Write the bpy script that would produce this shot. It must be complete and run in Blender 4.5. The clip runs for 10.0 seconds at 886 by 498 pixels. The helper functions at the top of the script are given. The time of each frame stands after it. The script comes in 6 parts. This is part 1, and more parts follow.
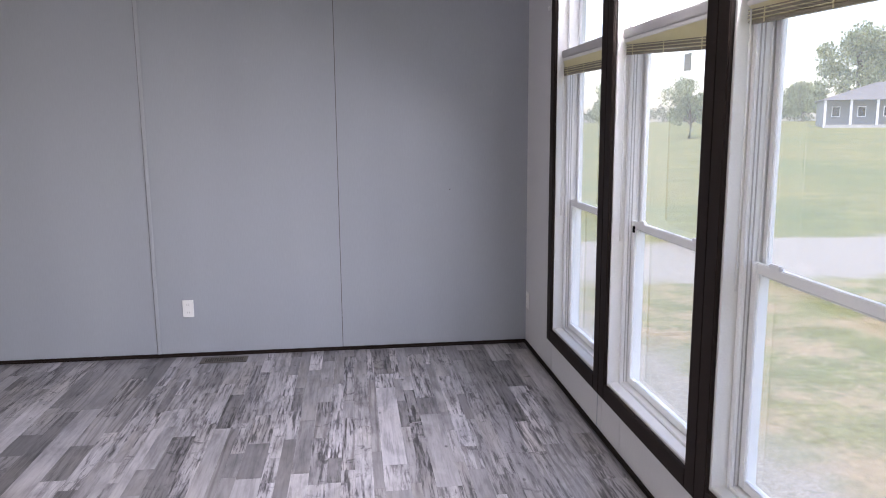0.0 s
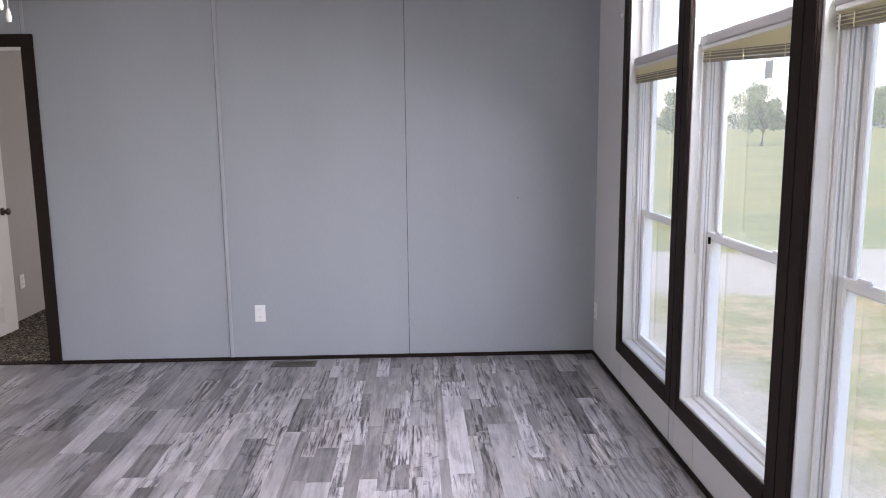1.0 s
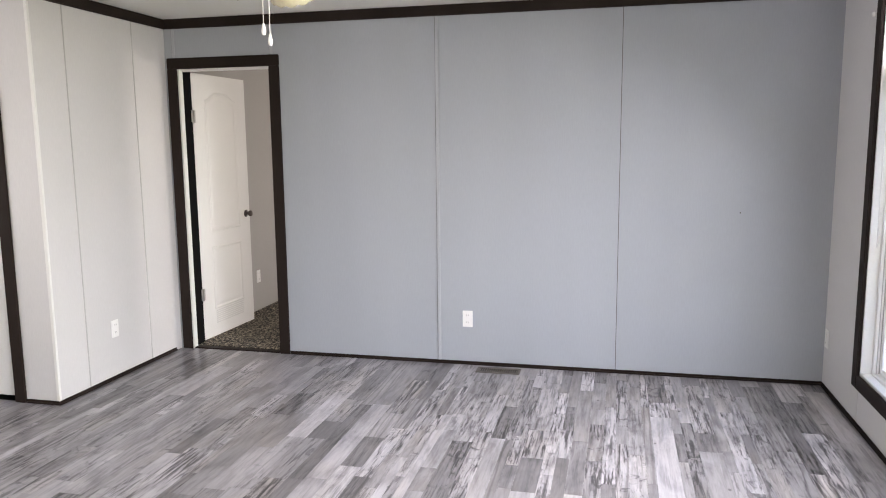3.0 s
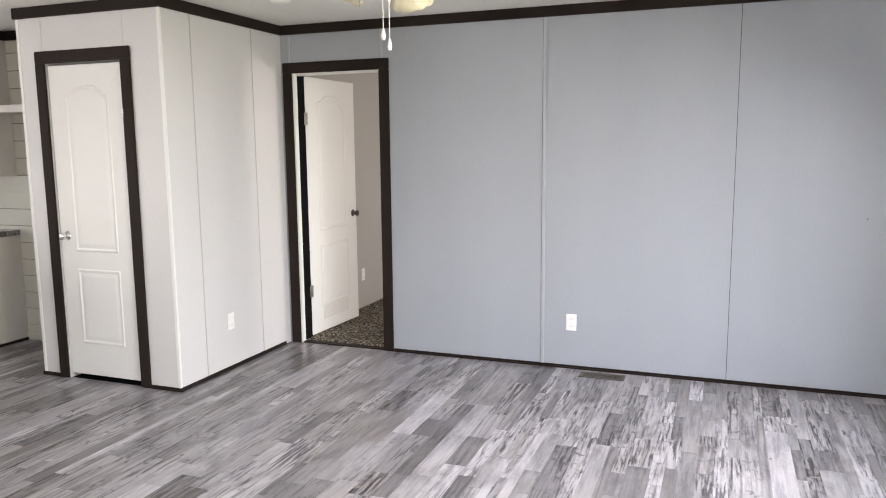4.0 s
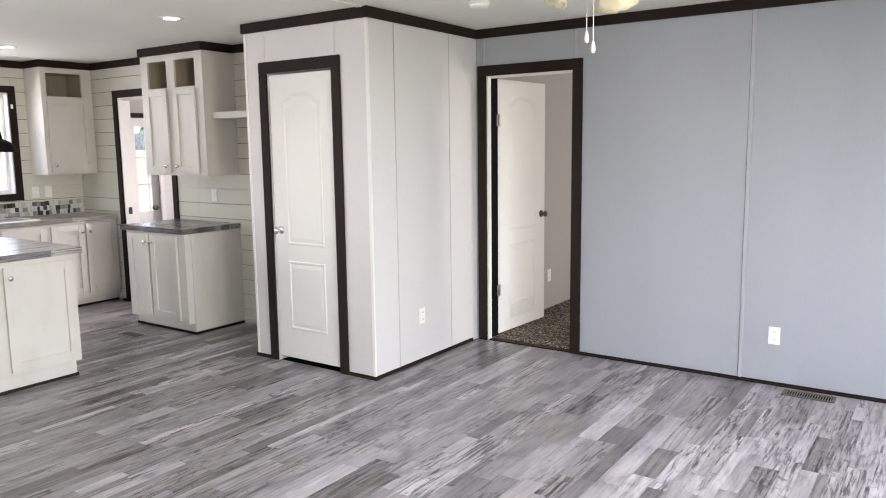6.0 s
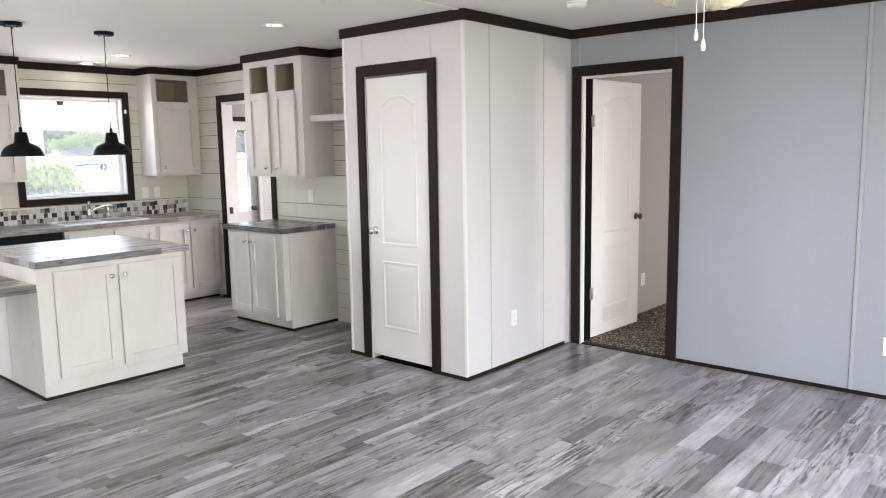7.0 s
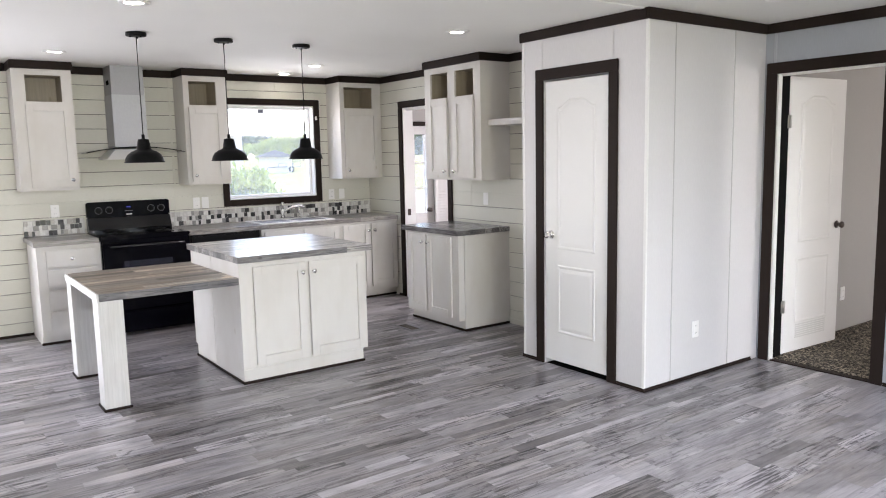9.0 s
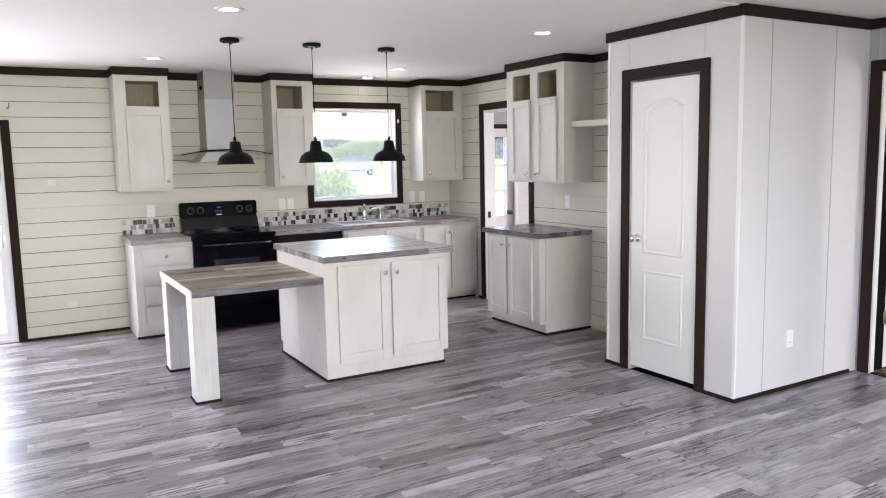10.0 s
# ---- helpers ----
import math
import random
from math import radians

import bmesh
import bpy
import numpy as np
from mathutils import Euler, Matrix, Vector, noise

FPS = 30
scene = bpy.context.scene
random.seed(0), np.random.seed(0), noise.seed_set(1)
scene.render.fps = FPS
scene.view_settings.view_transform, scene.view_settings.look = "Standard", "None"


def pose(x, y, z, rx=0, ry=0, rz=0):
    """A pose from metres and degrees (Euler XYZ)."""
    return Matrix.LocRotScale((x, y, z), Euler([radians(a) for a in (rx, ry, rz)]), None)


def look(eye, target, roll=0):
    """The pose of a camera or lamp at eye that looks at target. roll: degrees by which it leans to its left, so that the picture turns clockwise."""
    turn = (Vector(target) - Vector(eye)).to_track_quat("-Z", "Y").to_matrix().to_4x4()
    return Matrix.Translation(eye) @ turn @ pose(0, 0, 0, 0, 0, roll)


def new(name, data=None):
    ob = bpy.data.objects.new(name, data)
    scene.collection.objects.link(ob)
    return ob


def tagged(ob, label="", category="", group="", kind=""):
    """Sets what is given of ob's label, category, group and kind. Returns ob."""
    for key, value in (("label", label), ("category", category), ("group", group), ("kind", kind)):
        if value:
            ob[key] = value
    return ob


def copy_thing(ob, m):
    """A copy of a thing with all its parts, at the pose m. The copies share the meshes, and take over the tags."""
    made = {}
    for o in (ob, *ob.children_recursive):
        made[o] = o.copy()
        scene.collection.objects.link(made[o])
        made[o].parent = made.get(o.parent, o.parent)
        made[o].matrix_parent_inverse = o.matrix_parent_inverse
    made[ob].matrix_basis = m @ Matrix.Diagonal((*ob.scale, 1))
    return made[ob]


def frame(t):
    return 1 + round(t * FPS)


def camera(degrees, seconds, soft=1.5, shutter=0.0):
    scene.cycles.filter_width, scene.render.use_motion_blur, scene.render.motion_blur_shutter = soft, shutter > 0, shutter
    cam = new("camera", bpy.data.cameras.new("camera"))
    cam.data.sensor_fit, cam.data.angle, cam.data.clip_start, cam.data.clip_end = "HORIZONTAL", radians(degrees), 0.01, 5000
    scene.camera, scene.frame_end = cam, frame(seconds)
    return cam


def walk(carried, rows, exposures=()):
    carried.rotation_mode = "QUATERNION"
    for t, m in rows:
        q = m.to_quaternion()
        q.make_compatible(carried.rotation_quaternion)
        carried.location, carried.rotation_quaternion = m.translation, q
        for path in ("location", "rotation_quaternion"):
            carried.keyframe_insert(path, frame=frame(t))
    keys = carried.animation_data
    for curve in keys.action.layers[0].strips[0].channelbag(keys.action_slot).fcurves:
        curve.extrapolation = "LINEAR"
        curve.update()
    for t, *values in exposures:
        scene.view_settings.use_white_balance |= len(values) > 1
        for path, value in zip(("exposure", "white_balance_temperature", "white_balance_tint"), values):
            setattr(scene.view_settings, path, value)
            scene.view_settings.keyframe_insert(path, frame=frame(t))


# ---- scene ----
cam = camera(61.54, 10.0, 1.05)
PATH = [
    (0, (-1.167, -4.913, 1.507), (-0.931, -2.955, 1.175), -0.43),
    (0.5, (-1.183, -4.915, 1.510), (-1.019, -2.948, 1.189), -0.62),
    (1, (-1.201, -4.913, 1.515), (-1.131, -2.938, 1.204), -0.58),
    (1.5, (-1.212, -4.913, 1.518), (-1.262, -2.937, 1.215), -0.60),
    (2, (-1.225, -4.910, 1.524), (-1.408, -2.940, 1.228), -0.62),
    (2.5, (-1.243, -4.909, 1.532), (-1.564, -2.956, 1.240), -0.62),
    (3, (-1.272, -4.916, 1.527), (-1.726, -2.988, 1.244), -0.57),
    (4.5, (-1.336, -4.953, 1.538), (-2.150, -3.148, 1.258), -0.57),
    (5, (-1.337, -4.957, 1.544), (-2.262, -3.206, 1.263), -0.61),
    (5.5, (-1.345, -4.965, 1.548), (-2.375, -3.273, 1.269), -0.67),
    (7, (-1.409, -5.021, 1.550), (-2.715, -3.530, 1.282), -0.96),
    (7.5, (-1.417, -5.033, 1.552), (-2.808, -3.621, 1.288), -1.06),
    (8, (-1.429, -5.043, 1.550), (-2.900, -3.713, 1.293), -1.14),
    (8.5, (-1.440, -5.048, 1.554), (-2.983, -3.802, 1.299), -1.17),
    (9, (-1.450, -5.059, 1.559), (-3.058, -3.897, 1.306), -1.20),
    (9.5, (-1.472, -5.073, 1.556), (-3.138, -3.995, 1.308), -1.20),
    (10, (-1.485, -5.094, 1.550), (-3.204, -4.100, 1.310), -1.20),
]
EXPOSURES = [(0.0, 2.56, 6600, 24), (1.5, 2.77, 6760, 23), (2.5, 3.08, 7020, 19), (4.5, 3.33, 7000, 17.5), (5.5, 3.34, 6900, 17.5), (7.5, 3.36, 6700, 17), (10.0, 3.29, 6560, 17.5)]
walk(cam, [(t, look(eye, target, roll)) for t, eye, target, roll in PATH], EXPOSURES)

# ---- daylight ----
SUN_ELEVATION, SUN_AZIMUTH = 73.0, 232.0   # degrees; azimuth counted from +x towards +y
world = bpy.data.worlds.new("sky")
scene.world = world
world.use_nodes = True
wn = world.node_tree.nodes
wl = world.node_tree.links
sky = wn.new("ShaderNodeTexSky")
sky.sky_type = 'NISHITA'
sky.sun_disc = False
sky.sun_elevation = radians(SUN_ELEVATION)
sky.sun_rotation = radians(90.0 - SUN_AZIMUTH)
sky.dust_density = 2.0
sky.air_density = 1.0
sky.ozone_density = 1.0
wn["Background"].inputs["Strength"].default_value = 0.105
wl.new(sky.outputs[0], wn["Background"].inputs["Color"])

sun_data = bpy.data.lights.new("sun", 'SUN')
sun_data.energy = 0.5
sun_data.angle = radians(3.0)
sun_data.color = (1.0, 0.95, 0.88)
sun = new("sun", sun_data)
ce = math.cos(radians(SUN_ELEVATION))
sun_from = Vector((ce * math.cos(radians(SUN_AZIMUTH)), ce * math.sin(radians(SUN_AZIMUTH)), math.sin(radians(SUN_ELEVATION))))
sun.matrix_basis = look((0, 0, 30), Vector((0, 0, 30)) - sun_from)


def window_lamp(name, at, towards, w, h, watts, spread=130.0, color=(1.0, 0.97, 0.99)):
    """Area lamp set in an opening in place of sky light; some of the openings are added, out of view."""
    d = bpy.data.lights.new(name, 'AREA')
    d.shape, d.size, d.size_y = 'RECTANGLE', w, h
    d.energy, d.color, d.spread = watts, color, radians(spread)
    ob = new(name, d)
    ob.matrix_basis = look(at, Vector(at) + Vector(towards))
    return ob


for y0, y1, watts, turn in ((-1.512, -0.703, 1.2, -0.2), (-2.541, -1.667, 6.4, 0.38), (-3.56, -2.695, 6.4, 0.16)):
    window_lamp("window_light", (0.11, (y0 + y1) / 2, 2.285), (-1, turn, -1.25), y1 - y0 - 0.06, 0.13, watts, 116, (0.88, 0.94, 1.0))
# invented unseen opening: added lamps, sky light falling above, lawn light rising below
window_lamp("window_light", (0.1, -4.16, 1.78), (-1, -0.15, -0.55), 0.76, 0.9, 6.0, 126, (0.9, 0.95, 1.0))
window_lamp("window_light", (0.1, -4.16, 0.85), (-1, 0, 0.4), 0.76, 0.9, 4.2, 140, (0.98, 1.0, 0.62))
# added lamp in an invented opening of the unseen south wall
window_lamp("window_light", (-3.2, -7.62, 1.45), (-0.5, 1, -0.05), 1.8, 1.1, 1.5)
window_lamp("kitchen_window_light", (-9.165, -1.808, 1.93), (1, 0.05, -0.05), 0.86, 0.26, 0.8, 128, (0.96, 0.98, 1.0))
window_lamp("patio_light", (-9.06, -6.12, 0.98), (1, 0.5, -0.14), 1.5, 1.7, 10.0, 140, (0.88, 0.93, 1.0))
window_lamp("bedroom_light", (0.12, 2.6, 1.25), (-1, -0.2, -0.2), 0.9, 0.9, 6.5, 120, (1.0, 0.97, 0.92))
# added lamp in a made-up utility room opening, never in view
window_lamp("utility_fill", (-7.2, 1.95, 1.4), (0, -1, -0.1), 0.7, 0.8, 6.0)


# ---- materials ----
def material(name, rough=0.6, metal=0.0, color=(0.5, 0.5, 0.5)):
    m = bpy.data.materials.new(name)
    m.use_nodes = True
    b = m.node_tree.nodes["Principled BSDF"]
    b.inputs["Base Color"].default_value = (*color, 1)
    b.inputs["Roughness"].default_value = rough
    b.inputs["Metallic"].default_value = metal
    return m


def node(m, kind, **sets):
    n = m.node_tree.nodes.new(kind)
    for k, v in sets.items():
        if k in n.inputs:
            n.inputs[k].default_value = v
    return n


def link(m, a, b):
    m.node_tree.links.new(a, b)


def shader(m):
    return m.node_tree.nodes["Principled BSDF"]


def coords(m, scale=(1, 1, 1), random_shift=None):
    """World position, scaled, and shifted by a random number per object or island."""
    g = m.node_tree.nodes.new("ShaderNodeNewGeometry")
    out = g.outputs["Position"]
    if random_shift is not None:
        mul = m.node_tree.nodes.new("ShaderNodeVectorMath")
        mul.operation = 'SCALE'
        comb = m.node_tree.nodes.new("ShaderNodeCombineXYZ")
        link(m, random_shift, comb.inputs[0])
        link(m, random_shift, comb.inputs[1])
        link(m, random_shift, comb.inputs[2])
        link(m, comb.outputs[0], mul.inputs[0])
        mul.inputs["Scale"].default_value = 91.7
        add = m.node_tree.nodes.new("ShaderNodeVectorMath")
        link(m, out, add.inputs[0])
        link(m, mul.outputs[0], add.inputs[1])
        out = add.outputs[0]
    mp = m.node_tree.nodes.new("ShaderNodeMapping")
    mp.inputs["Scale"].default_value = scale
    link(m, out, mp.inputs["Vector"])
    return mp.outputs[0]


def noise_tex(m, vec, scale, detail=4.0, rough=0.55, distortion=0.0):
    n = node(m, "ShaderNodeTexNoise", Scale=scale, Detail=detail, Roughness=rough, Distortion=distortion)
    link(m, vec, n.inputs["Vector"])
    return n.outputs["Fac"]


def ramp(m, fac, stops, ease=False):
    r = m.node_tree.nodes.new("ShaderNodeValToRGB")
    e = r.color_ramp.elements
    while len(e) < len(stops):
        e.new(0.5)
    for el, (p, c) in zip(e, stops):
        el.position = p
        el.color = (*c, 1) if len(c) == 3 else c
    if ease:
        r.color_ramp.interpolation = 'EASE'
    link(m, fac, r.inputs[0])
    return r.outputs[0]


def mix(m, fac, a, b, mode='MIX'):
    n = m.node_tree.nodes.new("ShaderNodeMix")
    n.data_type = 'RGBA'
    n.blend_type = mode
    for val, sock in ((fac, n.inputs[0]), (a, n.inputs[6]), (b, n.inputs[7])):
        if isinstance(val, (int, float)):
            sock.default_value = val
        elif isinstance(val, tuple):
            sock.default_value = (*val, 1) if len(val) == 3 else val
        else:
            link(m, val, sock)
    return n.outputs[2]


def bump(m, height, strength=0.2, distance=0.002):
    n = node(m, "ShaderNodeBump", Strength=strength, Distance=distance)
    link(m, height, n.inputs["Height"])
    link(m, n.outputs[0], shader(m).inputs["Normal"])


def gloss(m, fac, lo, hi):
    n = m.node_tree.nodes.new("ShaderNodeMapRange")
    n.inputs[3].default_value = lo
    n.inputs[4].default_value = hi
    link(m, fac, n.inputs[0])
    link(m, n.outputs[0], shader(m).inputs["Roughness"])


def scale_rgb(c, k):
    return tuple(min(1.0, v * k) for v in c)


def painted(name, color, rough=0.5, vary=0.06, grain=(1, 1, 1), bump_strength=0.08):
    """Paint or vinyl facing with faint cloudy variation and fine tooth."""
    m = material(name, rough)
    v = coords(m, grain)
    big = noise_tex(m, v, 1.7, 3)
    fine = noise_tex(m, v, 160, 2)
    c = ramp(m, big, [(0.3, scale_rgb(color, 1 - vary)), (0.7, scale_rgb(color, 1 + vary * 0.5))])
    c2 = ramp(m, fine, [(0.35, (0.96, 0.96, 0.96)), (0.65, (1, 1, 1))])
    link(m, mix(m, 1.0, c, c2, 'MULTIPLY'), shader(m).inputs["Base Color"])
    gloss(m, big, rough - 0.06, rough + 0.08)
    bump(m, fine, bump_strength, 0.0006)
    return m


def whitewashed(name, color, grain_axis, rough=0.45, strength=1.0):
    """Thin pale wash over knotty timber; the grain runs along one axis."""
    m = material(name, rough)
    sc = [1, 1, 1]
    sc["xyz".index(grain_axis)] = 0.07
    info = m.node_tree.nodes.new("ShaderNodeObjectInfo")
    v = coords(m, tuple(sc), info.outputs["Random"])
    streak = noise_tex(m, v, 45, 5, 0.6, 0.4)
    cloud = noise_tex(m, coords(m, (1, 1, 0.5)), 4.5, 3)
    knot_v = coords(m, tuple(1 if s == 1 else 0.5 for s in sc), info.outputs["Random"])
    vor = node(m, "ShaderNodeTexVoronoi", Scale=4.2)
    link(m, knot_v, vor.inputs["Vector"])
    knot = ramp(m, vor.outputs["Distance"], [(0.02, (0.72, 0.66, 0.56)), (0.07, (1, 1, 1))], True)
    c = ramp(m, streak, [(0.3, scale_rgb(color, 1 - 0.16 * strength)), (0.62, color)])
    c2 = ramp(m, cloud, [(0.3, (0.92, 0.905, 0.885)), (0.6, (1, 1, 1))])
    c = mix(m, 1.0, c, c2, 'MULTIPLY')
    c = mix(m, 0.55, c, knot, 'MULTIPLY')
    link(m, c, shader(m).inputs["Base Color"])
    bump(m, streak, 0.03 + 0.09 * strength, 0.001)
    return m


def weathered_wood(name, tones, rough=(0.3, 0.5), along='y', warm=None, spec=0.5, tooth=0.15, curl=(22, 1.0)):
    """Greyed printed boards on one sheet: pale wash, dark open grain and worn patches, each board different."""
    m = material(name, rough[0])
    g = m.node_tree.nodes.new("ShaderNodeNewGeometry")
    sep = m.node_tree.nodes.new("ShaderNodeSeparateXYZ")
    link(m, g.outputs["Position"], sep.inputs[0])
    across, run = (sep.outputs[0], sep.outputs[1]) if along == 'y' else (sep.outputs[1], sep.outputs[0])

    def math_node(op, a, b):
        n = m.node_tree.nodes.new("ShaderNodeMath")
        n.operation = op
        for val, sock in ((a, n.inputs[0]), (b, n.inputs[1])):
            if isinstance(val, (int, float)):
                sock.default_value = val
            elif val is not None:
                link(m, val, sock)
        return n.outputs[0]

    row = math_node('FLOOR', math_node('DIVIDE', across, 0.083), None)
    w1 = m.node_tree.nodes.new("ShaderNodeTexWhiteNoise")
    w1.noise_dimensions = '1D'
    link(m, row, w1.inputs["W"])
    col = math_node('FLOOR', math_node('ADD', math_node('DIVIDE', run, 0.52), math_node('MULTIPLY', w1.outputs["Value"], 7.0)), None)
    cv = m.node_tree.nodes.new("ShaderNodeCombineXYZ")
    link(m, row, cv.inputs[0])
    link(m, col, cv.inputs[1])
    w2 = m.node_tree.nodes.new("ShaderNodeTexWhiteNoise")
    w2.noise_dimensions = '2D'
    link(m, cv.outputs[0], w2.inputs["Vector"])
    rnd = w2.outputs["Value"]
    st = [1.0, 1.0, 1.0]
    st["xyz".index(along)] = 0.055
    pt = [1.0, 1.0, 1.0]
    pt["xyz".index(along)] = 0.28
    sm = [1.0, 1.0, 1.0]
    sm["xyz".index(along)] = 0.14
    fine = noise_tex(m, coords(m, tuple(st), rnd), 110, 5, 0.65, 0.6)
    broad = noise_tex(m, coords(m, tuple(st), rnd), curl[0], 4, 0.6, curl[1])
    smudge = noise_tex(m, coords(m, tuple(sm), rnd), 30, 9, 0.78, 0.6)
    patch = noise_tex(m, coords(m, tuple(pt), rnd), 6.5, 4, 0.6, 0.8)
    dark, mid, pale = tones
    base = ramp(m, rnd, [(0.0, dark), (0.1, scale_rgb(dark, 1.3)), (0.14, scale_rgb(mid, 0.88)), (0.66, scale_rgb(mid, 1.1)), (0.72, scale_rgb(pale, 0.9)), (1.0, pale)])
    # some boards are smooth and evenly washed, others show torn open grain
    pick = m.node_tree.nodes.new("ShaderNodeTexWhiteNoise")
    pick.noise_dimensions = '1D'
    spread = m.node_tree.nodes.new("ShaderNodeMath")
    spread.operation = 'MULTIPLY'
    spread.inputs[1].default_value = 731.3
    link(m, rnd, spread.inputs[0])
    link(m, spread.outputs[0], pick.inputs["W"])
    rough_board = ramp(m, pick.outputs["Value"], [(0.3, (0.16, 0.16, 0.16)), (0.75, (1, 1, 1))])
    soft = noise_tex(m, coords(m, tuple(pt), rnd), 9, 3)
    c = mix(m, 0.8, base, ramp(m, soft, [(0.34, (0.8, 0.8, 0.81)), (0.64, (1.14, 1.14, 1.13))]), 'MULTIPLY')
    grain = ramp(m, broad, [(0.35, (0.36, 0.35, 0.36)), (0.47, (0.9, 0.9, 0.9)), (0.62, (1.28, 1.28, 1.27))])
    c = mix(m, 0.95, c, grain, 'MULTIPLY')
    blot = ramp(m, smudge, [(0.38, (0.2, 0.19, 0.2)), (0.46, (0.62, 0.61, 0.62)), (0.52, (1.02, 1.02, 1.02)), (0.66, (1.35, 1.35, 1.34))])
    amount = mix(m, 1.0, ramp(m, patch, [(0.36, (0.2, 0.2, 0.2)), (0.56, (1, 1, 1))]), rough_board, 'MULTIPLY')
    c = mix(m, amount, c, mix(m, 1.0, c, blot, 'MULTIPLY'))
    lines = ramp(m, fine, [(0.39, (0.24, 0.23, 0.24)), (0.49, (1, 1, 1)), (0.64, (1.25, 1.25, 1.25))])
    where = mix(m, 1.0, ramp(m, patch, [(0.4, (0.12, 0.12, 0.12)), (0.58, (0.95, 0.95, 0.95))]), rough_board, 'MULTIPLY')
    c = mix(m, where, c, mix(m, 0.95, c, lines, 'MULTIPLY'))
    # flame figure on a few of the boards
    wv = [1.0, 1.0, 1.0]
    wv["xyz".index(along)] = 0.13
    wave = node(m, "ShaderNodeTexWave", Scale=8.0, Distortion=16.0, Detail=2.0)
    wave.inputs["Detail Scale"].default_value = 0.55
    wave.bands_direction = 'X' if along == 'y' else 'Y'
    link(m, coords(m, tuple(wv), rnd), wave.inputs["Vector"])
    flame = ramp(m, wave.outputs["Fac"], [(0.05, (0.6, 0.59, 0.59)), (0.25, (1, 1, 1)), (0.9, (1.06, 1.06, 1.06))])
    some = ramp(m, pick.outputs["Value"], [(0.05, (0.5, 0.5, 0.5)), (0.14, (0.5, 0.5, 0.5)), (0.17, (0, 0, 0))])
    c = mix(m, some, c, mix(m, 1.0, c, flame, 'MULTIPLY'))
    vor = node(m, "ShaderNodeTexVoronoi", Scale=6.5)
    kn = [1.0, 1.0, 1.0]
    kn["xyz".index(along)] = 0.55
    link(m, coords(m, tuple(kn), rnd), vor.inputs["Vector"])
    c = mix(m, 0.85, c, ramp(m, vor.outputs["Distance"], [(0.03, (0.35, 0.34, 0.34)), (0.07, (1, 1, 1))], True), 'MULTIPLY')
    if warm:
        hue = noise_tex(m, coords(m, tuple(pt), rnd), 3.0, 2)
        tint = ramp(m, hue, [(0.36, (1, 1, 1)), (0.6, warm)])
        c = mix(m, 1.0, c, tint, 'MULTIPLY')
    link(m, c, shader(m).inputs["Base Color"])
    gloss(m, fine, rough[0], rough[1])
    shader(m).inputs["Specular IOR Level"].default_value = spec
    bump(m, fine, tooth, 0.0008)
    return m


